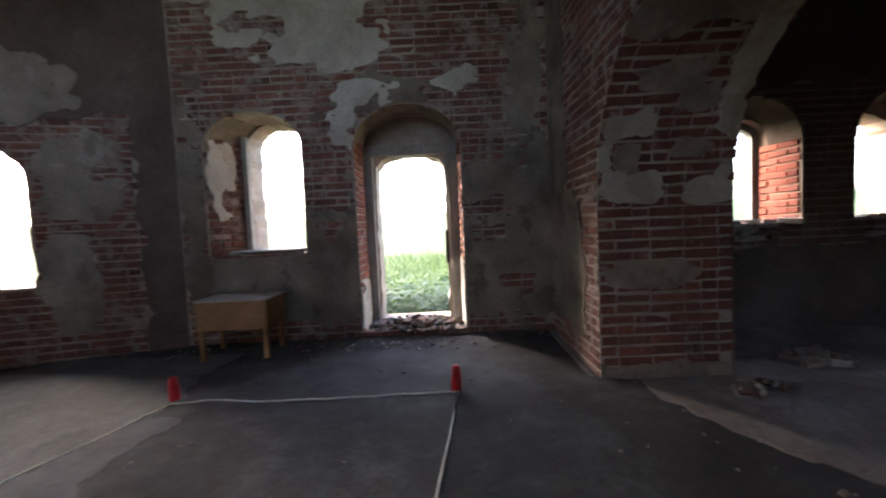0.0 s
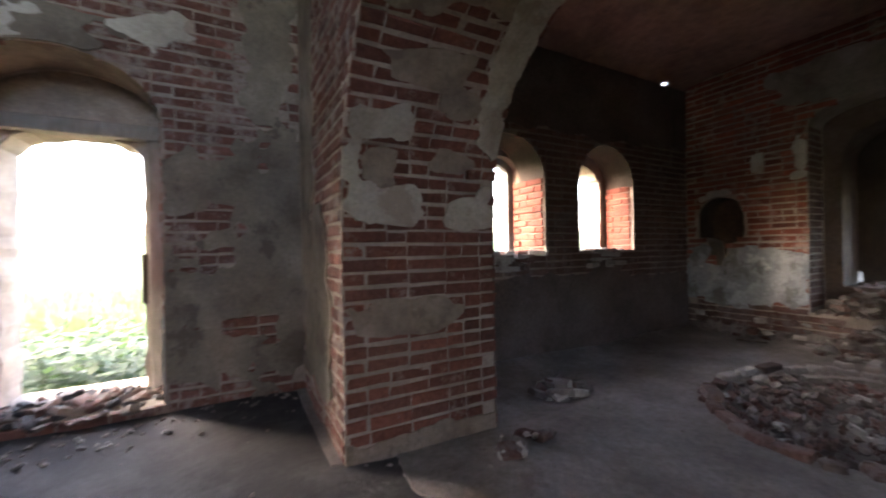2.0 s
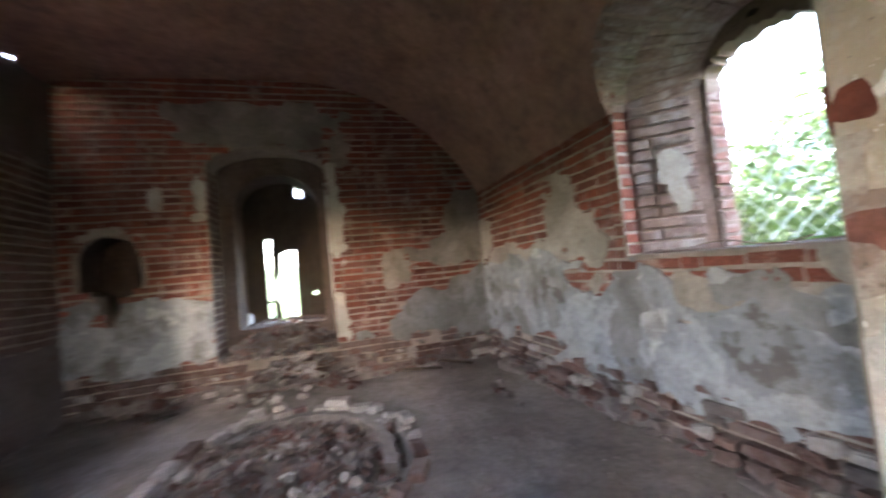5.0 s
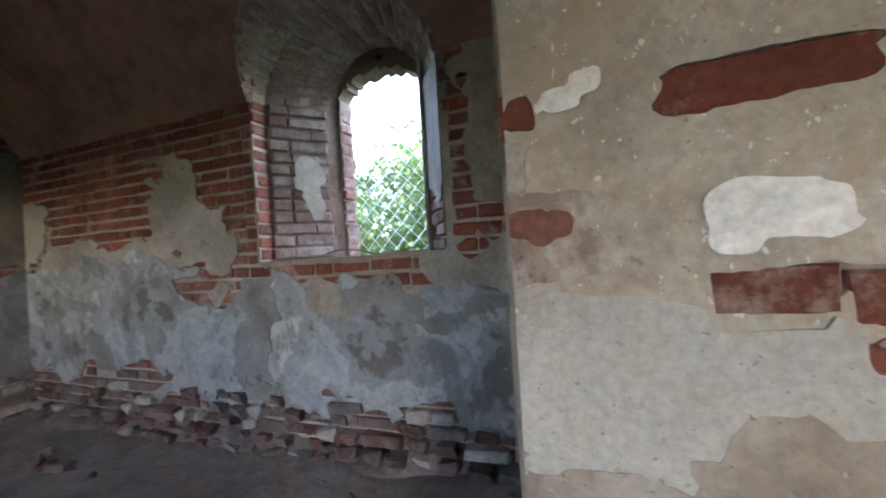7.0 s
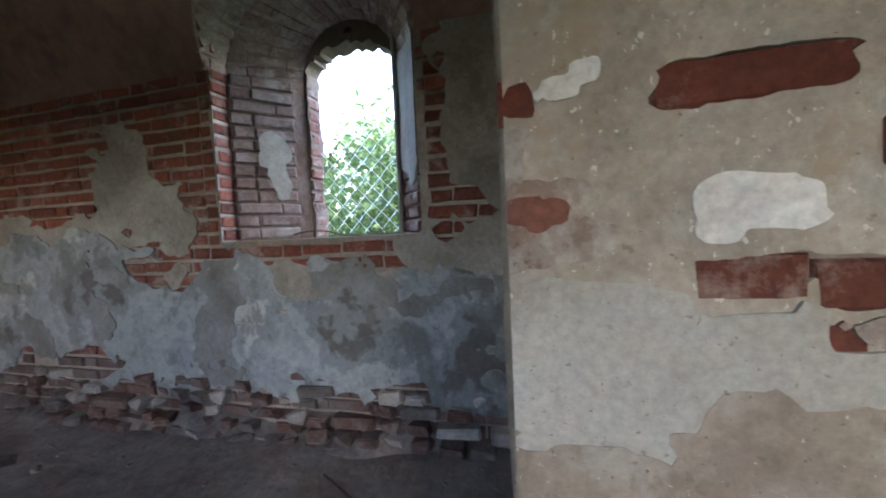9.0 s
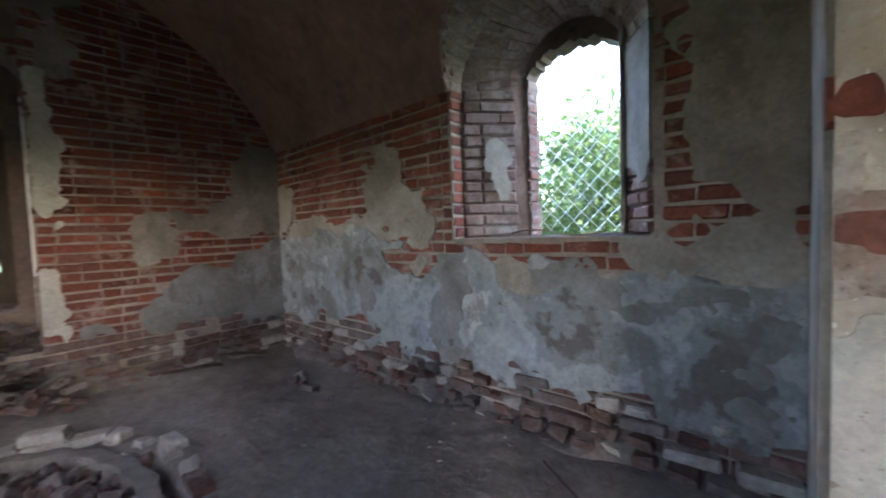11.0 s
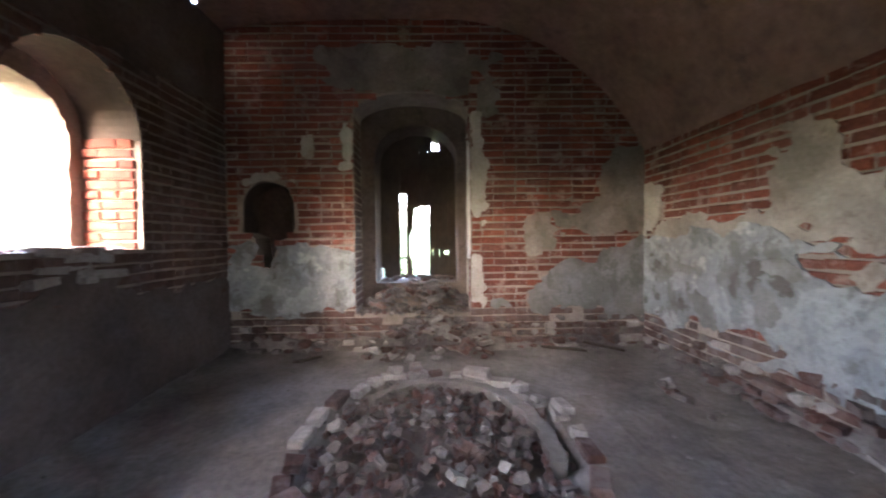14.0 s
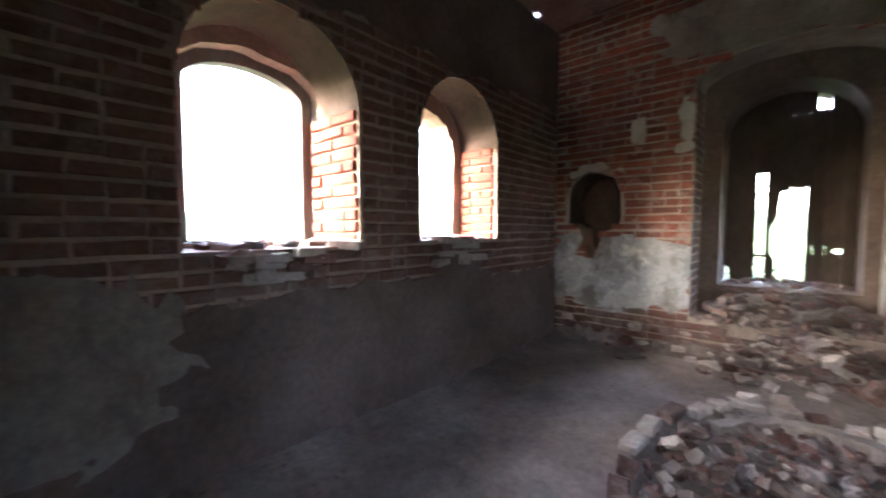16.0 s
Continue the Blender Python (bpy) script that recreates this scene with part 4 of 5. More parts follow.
reveal_bricks(SOUTH, (-3.14, -0.49), (-2.89, -0.11), 1.25, 2.35, wall_south, BRICK_OLD, [(PLASTER_MID, [(1, 0.22, 2.0, 0.26, 0.45)], "grey plaster on the window side")], 60, 42)
bm = bmesh.new()
rim = []
for k in range(25):
    a = math.pi * k / 24
    u, v = (WIN_S_IN[0] + WIN_S_IN[1]) / 2 + (WIN_S_IN[1] - WIN_S_IN[0]) / 2 * math.cos(a), WIN_S_IN[3] + (WIN_S_IN[4] - WIN_S_IN[3]) * math.sin(a)
    rim.append([bm.verts.new(SOUTH.m @ Vector((u, v, w))) for w in (-0.02, haunch(v) * 0.5, haunch(v) + 0.02)])
for a, b in zip(rim, rim[1:]):
    for k in range(2):
        bm.faces.new((a[k], b[k], b[k + 1], a[k + 1]))
under(mesh_object("window_arch", bm, PINKISH, None, "worn limed edge of the window arch"), wall_south)
for k in range(22):
    a, rnd = math.pi * (k + 0.5) / 22, random.Random(300 + k)
    r, h = (WIN_S_IN[1] - WIN_S_IN[0]) / 2, WIN_S_IN[4] - WIN_S_IN[3]
    v = WIN_S_IN[3] + h * math.sin(a)
    deep = haunch(v) + 0.02
    out, z = Vector((-math.cos(a) * h, -math.sin(a) * r, 0)).normalized(), Vector((0, 0, 1))
    m = Matrix((z, out.cross(z), out)).transposed().to_4x4()
    m.translation = Vector(((WIN_S_IN[0] + WIN_S_IN[1]) / 2 + r * math.cos(a), v, deep / 2 - 0.01)) + out * rnd.uniform(0.002, 0.014)
    ARCH_JOBS.append((wall_south, BRICK_LIMED, SOUTH.m @ m @ Matrix.Diagonal((deep / STRETCHER, 1, 1, 1)), rnd.randrange(9)))
# first room: door and window
splay("reveal", NORTH, WIN_IN, (-2.24, -1.56, 1.15, 2.44, 2.68), -0.02, -0.5, PLASTER_DIM, wall_north, "plastered slanting window sides")
reveal_bricks(NORTH, (-2.46, 0.0), (-2.24, -0.48), 1.12, 2.4, wall_north, BRICK_OLD, [(PLASTER_PALE, [(1, 0.2, 1.95, 0.16, 0.42), (-1, 0.3, 1.75, 0.08, 0.1)], "pale limewashed patch")], 40, 37)
reveal_bricks(NORTH, (-0.84, 0.0), (-0.82, -0.42), 0.2, 2.3, wall_north, BRICK, [(PLASTER_PALE, [(1, 0.2, 0.48, 0.22, 0.28), (-1, 0.1, 0.68, 0.08, 0.08)], "white lime patch near the ground")], 120, 38)
reveal_bricks(NORTH, (0.29, -0.42), (0.31, 0.0), 0.2, 2.3, wall_north, BRICK, [(PLASTER_PALE, [(1, 0.2, 0.55, 0.2, 0.4)], "white lime patch near the ground")], 120, 39)
# east door
reveal_bricks(EAST, (-3.0, 0.0), (-3.0, -0.45), 0.5, 2.7, wall_east, BRICK_SHADED, (), 60, 40)
reveal_bricks(EAST, (-1.68, -0.45), (-1.68, 0.0), 0.5, 2.7, wall_east, BRICK_OLD, [(LIME_WHITE, [(1, 0.3, 1.7, 0.16, 0.7)], "white lime strip"), (PLASTER, [(1, 0.12, 1.2, 0.12, 0.6)], "grey plaster")], 60, 41)
# back of the niche: soot and the recess's shade share one near-black colour
NICHE_SHADE = stained("sooty_niche_shade", (0.028, 0.019, 0.016), (0.05, 0.034, 0.028), (0.08, 0.052, 0.042), 3, 20, (0.015, 0.013, 0.012), 0.6)
splay("niche_lining", EAST, (-4.244, -3.696, 0.93, 1.68, 1.955), (-4.244, -3.696, 0.93, 1.68, 1.955), -0.012, -0.38, NICHE_SHADE, wall_east)
under(mesh_object("niche_back", boxes((X_EAST + 0.38, X_EAST + 0.44, 3.6, 4.4, 0.8, 2.1)), NICHE_SHADE), wall_east)

# ---------------- loose stones ----------------
STONE_MESHES = {}


def stone_mesh(kind, variant, mat):
    key = (kind, variant, mat.name)
    if key in STONE_MESHES:
        return STONE_MESHES[key]
    rnd = random.Random(variant * 13 + len(kind))
    bm = bmesh.new()
    if kind == "brick":
        box(bm, -0.125, 0.125, -0.06, 0.06, -0.033, 0.033, 0.01)
        jit = 0.006
    elif kind == "half":
        box(bm, -0.065, 0.065, -0.06, 0.06, -0.033, 0.033, 0.014)
        jit = 0.014
    else:
        bmesh.ops.create_icosphere(bm, subdivisions=1, radius=0.5)
        bmesh.ops.scale(bm, vec=(0.13, 0.1, 0.075), verts=bm.verts)
        jit = 0.012
    for v in bm.verts:
        v.co += Vector((rnd.uniform(-jit, jit), rnd.uniform(-jit, jit), rnd.uniform(-jit, jit)))
    me = bpy.data.meshes.new("stone")
    bm.to_mesh(me)
    bm.free()
    me.materials.append(mat)
    STONE_MESHES[key] = me
    return me


def stone(name, kind, mat, parent, rnd, x, y, z, size=1.0, tilt=0.35, turn=None):
    ob = new(name, stone_mesh(kind, rnd.randrange(7), mat))
    k = size * rnd.uniform(0.85, 1.15)
    m = Matrix.LocRotScale((x, y, z), Euler((rnd.uniform(-tilt, tilt), rnd.uniform(-tilt, tilt), rnd.uniform(0, 6.28) if turn is None else turn)), (k, k, k))
    ob.parent = parent
    ob.matrix_basis = parent.matrix_world.inverted() @ m
    return ob


def heap(name, label, x, y, rx, ry, height, n, seed, size=1.0, mats=(DUSTY_BRICK, DUSTY_BRICK, STONE, STONE, PALE_STONE), kinds=("half", "lump", "lump", "brick"), base=None):
    """A heap of broken masonry, each piece a part."""
    rnd = random.Random(seed)
    ob = thing(name, pose(x, y, floor_height(x, y) if base is None else base), label, "rubble")
    for _ in range(n):
        r, a = math.sqrt(rnd.random()), rnd.uniform(0, 6.283)
        px, py = x + rx * r * math.cos(a), y + ry * r * math.sin(a)
        z = (floor_height(px, py) if base is None else base) + height * max(0, 1 - r * r) * rnd.uniform(0.55, 1.0) + 0.012
        stone("stone", rnd.choice(kinds), rnd.choice(mats), ob, rnd, px, py, z, size * rnd.uniform(0.6, 1.25), 0.5)
    return ob


def rough_courses(name, label, face, u0, u1, rows, deep, wall, seed, mat, low=0.0):
    """The ragged foot of a wall: courses of worn bricks that step out and have lost pieces."""
    rnd = random.Random(seed)
    for j in range(rows):
        u = u0 + rnd.uniform(0, 0.1)
        while u < u1:
            k = rnd.choice(("brick", "half", "half", "half", "lump", "lump"))
            ln = 0.26 if k == "brick" else 0.14
            out = deep * (1 - j / rows) ** 1.3 * (0.6 + 0.6 * noise.noise(Vector((u * 1.4, j * 0.7, seed)))) - 0.01
            if rnd.random() > 0.06 + 0.08 * j and out > -0.03:
                p = face.m @ Vector((u + ln / 2, low + (j + 0.5) * 0.078, out - 0.02))
                a = math.atan2(face.m[1][0], face.m[0][0])
                ob = new("brick", stone_mesh(k, rnd.randrange(7), rnd.choice((mat, mat, mat, STONE, PALE_STONE))))
                ob.parent = wall
                ob.matrix_parent_inverse = wall.matrix_world.inverted()
                ob.matrix_basis = Matrix.LocRotScale(p, Euler((rnd.uniform(-0.16, 0.16), rnd.uniform(-0.09, 0.09), a + rnd.uniform(-0.2, 0.2))), Vector((1, 1.2, 1)) * rnd.uniform(0.75, 1.05))
            u += ln + rnd.uniform(0, 0.03)


def fill_slope(face, u0, u1, out, up, wall, mat, seed, n=46):
    """Packed debris behind the loose bricks at a wall's foot."""
    bm = bmesh.new()
    rows = []
    for i in range(n + 1):
        u = u0 + (u1 - u0) * i / n
        row = []
        for k in range(6):
            s = k / 5
            q = 0.75 + 0.5 * noise.noise(Vector((u * 1.7, s * 2, seed)))
            row.append(bm.verts.new(face.m @ Vector((u, -0.05 + (up + 0.02) * s * q, out * (1 - s) ** 1.2 * q - 0.02))))
        rows.append(row)
    for a, b in zip(rows, rows[1:]):
        for k in range(5):
            bm.faces.new((a[k], b[k], b[k + 1], a[k + 1]))
    return under(mesh_object("rubble_fill", bm, mat, None, "packed rubble and dust at the wall's foot"), wall)


fill_slope(SOUTH, -X_EAST, -X_ARCH1 - 0.02, 0.28, 0.3, wall_south, STONE, 5)
fill_slope(EAST, -Y_NORTH, -Y_SOUTH, 0.18, 0.45, wall_east, STONE, 6)
rough_courses("foot", "", SOUTH, -X_EAST + 0.1, -X_ARCH1 - 0.15, 5, 0.12, wall_south, 51, DUSTY_BRICK, 0.02)
rough_courses("foot", "", EAST, -Y_NORTH + 0.1, -Y_SOUTH - 0.1, 5, 0.15, wall_east, 52, DUSTY_BRICK, 0.02)
heap("rubble_heap", "heap of broken bricks below the doorway", 6.74, 2.15, 0.32, 0.78, 0.42, 170, 61, 0.62)
heap("rubble_heap", "brick bits along the edge of the door sill", 6.9, 2.34, 0.09, 0.62, 0.03, 46, 70, 0.7, base=0.45)
heap("rubble_heap", "crumbled bricks on the raised door sill", 7.12, 2.32, 0.36, 0.6, 0.3, 150, 62, 0.7, (DUSTY_BRICK, STONE, STONE), base=0.5)
heap("rubble_heap", "dark crumbs at the foot of the broken door", 7.6, 2.32, 0.2, 0.46, 0.05, 60, 71, 0.5, (DUSTY_BRICK, STONE), ("lump", "half"), base=0.76)
heap("rubble_heap", "small heap of stones by the dark wall", 3.27, 3.5, 0.3, 0.2, 0.1, 22, 63, 0.85)
heap("rubble_heap", "scattered stones at the foot of the pier", 2.25, 2.9, 0.28, 0.16, 0.05, 12, 64, 0.7)
heap("rubble_heap", "crumbled masonry on the threshold of the doorway", -0.27, 4.72, 0.56, 0.4, 0.06, 110, 65, 0.6, (DUSTY_BRICK, STONE, EARTH), base=0.2)
heap("rubble_heap", "lime crumbs below the doorway", -0.35, 4.15, 0.75, 0.14, 0.01, 60, 66, 0.26, (PALE_STONE, STONE), ("lump",))
heap("rubble_heap", "pile of broken masonry under the broken window", -4.85, 3.45, 0.75, 0.35, 0.35, 60, 67, 1.2)
heap("rubble_heap", "loose bricks at the foot of the painted wall", 5.3, 0.15, 0.45, 0.08, 0.04, 6, 68, 0.8)

# broken window sills of the dark wall
for k, (u0, u1) in enumerate(((2.97, 4.0), (4.54, 5.59))):
    rnd = random.Random(80 + k)
    sill = thing("window_sill_rubble", pose((u0 + u1) / 2, Y_NORTH + 0.2, 1.22), "broken pale bricks on the window sill", "rubble")
    for i in range(30):
        px = rnd.uniform(u0 + 0.14, u1 - 0.14)
        stone("stone", rnd.choice(("half", "lump", "brick")), rnd.choice((PALE_STONE, DUSTY_BRICK)), sill, rnd, px, Y_NORTH + rnd.uniform(0.0, 0.66), 1.235, 0.75, 0.12)
    for i in range(16):
        px = rnd.uniform(u0 + 0.12, u1 - 0.35)
        stone("stone", rnd.choice(("half", "brick")), rnd.choice((PALE_STONE, PALE_STONE, DUSTY_BRICK)), sill, rnd, px, Y_NORTH - rnd.uniform(-0.03, 0.03), 1.2 - 0.16 * rnd.random() ** 1.5, 0.8, 0.1, rnd.uniform(-0.25, 0.25))

# ---------------- fire pit ----------------
PIT_X, PIT_Y, PIT_A, PIT_B = 4.9, 2.08, 1.2, 0.88
pit = thing("fire_pit", pose(PIT_X, PIT_Y, 0.0), "round hearth ringed with bricks and filled with rubble", "fire pit")
rnd = random.Random(5)
n = 28
for i in range(n):
    a = 2 * math.pi * i / n
    for level in range(2 if rnd.random() < (0.3 if math.cos(a) > 0.2 else 0.12) else 1):
        x, y = PIT_X + PIT_A * math.cos(a) + rnd.uniform(-0.03, 0.03), PIT_Y + PIT_B * math.sin(a) + rnd.uniform(-0.03, 0.03)
        turn = math.atan2(PIT_B * math.cos(a), -PIT_A * math.sin(a)) + rnd.uniform(-0.25, 0.25)
        stone("rim_brick", "brick" if rnd.random() < 0.7 else "half", PALE_STONE if math.cos(a) > -0.2 and rnd.random() < 0.75 else DUSTY_BRICK, pit, rnd, x, y, floor_height(x, y) + 0.026 + 0.062 * level, 0.88, 0.1, turn)
for i in range(290):
    r, a = math.sqrt(rnd.random()) * 0.9, rnd.uniform(0, 6.283)
    x, y = PIT_X + PIT_A * r * math.cos(a), PIT_Y + PIT_B * r * math.sin(a)
    stone("rubble_piece", rnd.choice(("half", "lump", "lump")), rnd.choice((DUSTY_BRICK, DUSTY_BRICK, STONE, SHADED_SOOT, STONE, STONE, PALE_STONE)), pit, rnd, x, y, floor_height(x, y) + rnd.uniform(0.0, 0.05) + 0.12 * (1 - r * r), rnd.uniform(0.4, 0.78), 0.7)


def rubble_bed(n, seed):
    """The small broken stones between the larger ones, joined."""
    rnd = random.Random(seed)
    verts, faces = [], []
    shapes = [stone_mesh("lump", v, STONE) for v in range(7)]
    for _ in range(n):
        r, a = math.sqrt(rnd.random()) * 0.88, rnd.uniform(0, 6.283)
        x, y = PIT_A * r * math.cos(a), PIT_B * r * math.sin(a)
        k = rnd.uniform(0.28, 0.6)
        m = Matrix.LocRotScale((x, y, floor_height(PIT_X + x, PIT_Y + y) + 0.015 + 0.1 * (1 - r * r)), Euler((rnd.uniform(0, 6), rnd.uniform(0, 6), rnd.uniform(0, 6))), (k, k, k))
        me, q = rnd.choice(shapes), len(verts)
        verts += [tuple(m @ v.co) for v in me.vertices]
        faces += [tuple(i + q for i in p.vertices) for p in me.polygons]
    me = bpy.data.meshes.new("rubble_bed")
    me.from_pydata(verts, [], faces)
    me.materials.append(DUSTY_BRICK)
    ob = new("rubble_bed", me)
    ob.parent = pit
    return tagged(ob, "small dusty bits of broken brick", kind="stuff")


rubble_bed(620, 15)


def ash_bed(ra, rb, top):
    """The dark mound of ash and earth that the stones lie on."""
    bm = bmesh.new()
    rows = []
    for j in range(9):
        r = 1 - j / 8
        rows.append([bm.verts.new((ra * r * math.cos(k * math.pi / 20), rb * r * math.sin(k * math.pi / 20), -0.03 + top * (1 - r * r) + 0.025 * noise.noise(Vector((r * 5 * math.cos(k * 0.157), r * 5 * math.sin(k * 0.157), 2))))) for k in range(40)])
    for p, q in zip(rows, rows[1:]):
        for k in range(40):
            bm.faces.new((p[k], p[(k + 1) % 40], q[(k + 1) % 40], q[k]))
    return bm


ash = part("ash_bed", ash_bed(PIT_A * 0.9, PIT_B * 0.9, 0.1), STONE, pit, "dark ash and earth")
ash.location = (0, 0, floor_height(PIT_X, PIT_Y) + 0.02)


def curb(a0, a1, ra, rb, width, height):
    bm = bmesh.new()
    rows = []
    for i in range(31):
        a = a0 + (a1 - a0) * i / 30
        c, s = math.cos(a), math.sin(a)
        k = 1 + 0.02 * math.sin(i * 1.9)
        rows.append([bm.verts.new(((ra + o) * k * c, (rb + o) * k * s, z)) for o, z in ((-width / 2, -0.15), (-width / 2, height * 0.85), (-width / 4, height), (width / 4, height), (width / 2, height * 0.8), (width / 2, -0.1))])
    for p, q in zip(rows, rows[1:]):
        for j in range(5):
            bm.faces.new((p[j], p[j + 1], q[j + 1], q[j]))
    bm.faces.new(rows[0])
    bm.faces.new(rows[-1][::-1])
    return bm


part("inner_curb", curb(-1.9, 0.9, PIT_A - 0.18, PIT_B - 0.18, 0.1, 0.02), SCREED, pit, "smooth grey lime curb")

# ---------------- crumbs over the floor ----------------


def crumbs(n, seed):
    rnd = random.Random(seed)
    verts, faces = [], []
    for _ in range(n):
        x, y = rnd.uniform(-4, 6.7), rnd.uniform(-0.2, 4.4)
        if rnd.random() < 0.5:
            y = rnd.choice((4.4 - abs(rnd.gauss(0, 0.25)), -0.2 + abs(rnd.gauss(0, 0.4)) if x > 2.4 else y))
        if x < 1.4 and y < 4.0 and rnd.random() < 0.8:
            continue
        z, r, k = floor_height(x, y), rnd.choice((0.006, 0.01, 0.014, 0.02)), len(verts)
        a = rnd.uniform(0, 6.28)
        for i in range(4):
            verts.append((x + r * rnd.uniform(0.7, 1.3) * math.cos(a + i * 1.57), y + r * rnd.uniform(0.7, 1.3) * math.sin(a + i * 1.57), z - 0.003))
        for i in range(4):
            verts.append((x + r * 0.6 * math.cos(a + i * 1.57), y + r * 0.6 * math.sin(a + i * 1.57), z + r * rnd.uniform(0.5, 0.9)))
        faces += [(k + 4, k + 5, k + 6, k + 7)] + [(k + i, k + (i + 1) % 4, k + 4 + (i + 1) % 4, k + 4 + i) for i in range(4)]
    me = bpy.data.meshes.new("floor_crumbs")
    me.from_pydata(verts, [], faces)
    me.materials.append(STONE)
    return me


tagged(new("floor_crumbs", crumbs(1700, 9)), "small crumbs of brick and lime on the floor", "debris", kind="stuff")

for k, (x, y, turn, ln) in enumerate(((6.45, 0.75, 12, 0.5), (6.52, 0.3, -20, 0.42), (6.38, 3.4, 75, 0.4))):
    board = mesh_object("broken_board", boxes((-ln / 2, ln / 2, -0.045, 0.045, -0.012, 0.012), bevel=0.004), DARK_WOOD)
    board.matrix_world = pose(x, y, floor_height(x, y) + 0.1, 6, -9, turn + 90)
    tagged(board, "short dark board lying on the rubble", "board", "boards on the rubble")
stick = mesh_object("stick", boxes((-0.22, 0.22, -0.006, 0.006, -0.006, 0.006), bevel=0.002), DARK_WOOD)
stick.matrix_world = pose(3.05, 0.18, 0.12, 0, 14, 160)
tagged(stick, "thin dark stick leaning on the rubble", "stick")

# ---------------- things of the first room ----------------
desk = thing("desk", pose(-1.98, 3.96, 0.12), "yellow plywood desk standing below the window", "desk")
part("front_panel", boxes((-0.36, 0.3, -0.02, 0.0, 0.3, 0.58), bevel=0.003), DESK_WOOD, desk)
part("side_panel", boxes((-0.38, -0.362, -0.02, 0.4, 0.3, 0.58), bevel=0.003), DESK_WOOD, desk)
part("side_panel", boxes((0.302, 0.32, -0.02, 0.4, 0.3, 0.58), bevel=0.003), DESK_WOOD, desk)
part("tabletop", boxes((-0.39, 0.33, -0.03, 0.42, 0.582, 0.604), bevel=0.004), DESK_TOP, desk, "wooden top, paler for the light that falls on it")
for lx in (-0.35, 0.28):
    for ly in (0.01, 0.36):
        part("leg", boxes((lx - 0.022, lx + 0.022, ly - 0.02, ly + 0.024, -0.02, 0.3), bevel=0.004), DESK_WOOD, desk)

RED = plain("red_plastic", (0.42, 0.02, 0.03), 0.35)
ROPE = plain("white_rope", (0.6, 0.58, 0.54), 0.9, 0, 0.2, 60)


def lathe(profile, n=16):
    bm = bmesh.new()
    rows = [[bm.verts.new((r * math.cos(2 * math.pi * k / n), r * math.sin(2 * math.pi * k / n), z)) for k in range(n)] for r, z in profile]
    for a, b in zip(rows, rows[1:]):
        for k in range(n):
            q = (k + 1) % n
            bm.faces.new((a[k], a[q], b[q], b[k]))
    bm.faces.new(rows[0][::-1])
    bm.faces.new(rows[-1])
    return bm


def grave_lamp(x, y, lean):
    ob = thing("candle_lamp", pose(x, y, floor_height(x, y), lean, 0, 20), "red plastic candle lamp standing on the floor", "candle lamp", "lamps at the rope's corners")
    part("body", lathe([(0.034, 0), (0.038, 0.01), (0.04, 0.06), (0.034, 0.13), (0.028, 0.15)]), RED, ob)
    part("cap", lathe([(0.031, 0.15), (0.033, 0.155), (0.026, 0.18), (0.012, 0.19)]), RED, ob, "darker red cap")
    return ob


CORNERS = [(0.15, 3.0), (-1.98, 3.0), (-2.6, 1.0), (-0.1, 1.0)]
grave_lamp(0.14, 3.06, 0)
grave_lamp(-2.0, 3.08, 4)


def tube(points, radius, n=6):
    bm = bmesh.new()
    rows = []
    for i, p in enumerate(points):
        d = (points[min(i + 1, len(points) - 1)] - points[max(i - 1, 0)]).normalized()
        s = d.cross(Vector((0, 0, 1)) if abs(d.z) < 0.9 else Vector((1, 0, 0))).normalized()
        t = s.cross(d)
        rows.append([bm.verts.new(p + radius * (s * math.cos(2 * math.pi * k / n) + t * math.sin(2 * math.pi * k / n))) for k in range(n)])
    for a, b in zip(rows, rows[1:]):
        for k in range(n):
            q = (k + 1) % n
            bm.faces.new((a[k], a[q], b[q], b[k]))
    return bm


rope_points = []
for (x0, y0), (x1, y1) in zip(CORNERS, CORNERS[1:] + CORNERS[:1]):
    for i in range(24):
        s = i / 24
        x, y = x0 + (x1 - x0) * s, y0 + (y1 - y0) * s
        y += 0.05 * math.sin(s * 3.1) * noise.noise(Vector((s * 4, x0, 1)))
        rope_points.append(Vector((x, y, floor_height(x, y) + 0.008)))
rope_points.append(rope_points[0].copy())
rope = mesh_object("rope", tube(rope_points, 0.0065), ROPE)
tagged(rope, "white rope laid in a square on the floor", "rope")

# grey wooden frame in the nave doorway
frame_1 = thing("door_frame", NORTH.m @ pose(0, 0, -0.47), "weathered grey wooden door frame in the brick recess", "door frame")
part("post", boxes((-0.82, -0.72, 0.22, 2.2, -0.05, 0.05), bevel=0.006), OLD_WOOD, frame_1)
part("post", boxes((0.17, 0.28, 0.22, 2.2, -0.05, 0.05), bevel=0.006), OLD_WOOD, frame_1)
part("lintel", boxes((-0.84, 0.3, 2.2, 2.31, -0.06, 0.06), bevel=0.006), OLD_WOOD, frame_1)
part("strip", boxes((0.11, 0.15, 0.9, 1.3, -0.06, -0.02), bevel=0.004), DARK_WOOD, frame_1)
# grey frame in the nave window
frame_2 = thing("window_frame", NORTH.m @ pose(0, 0, -0.44), "weathered wooden window frame post", "window frame")
part("post", boxes((-2.25, -2.19, 1.16, 2.5, -0.05, 0.04), bevel=0.005), OLD_WOOD, frame_2)
part("sill", boxes((-2.3, -1.55, 1.13, 1.165, -0.06, 0.35), bevel=0.006), OLD_WOOD, frame_2)

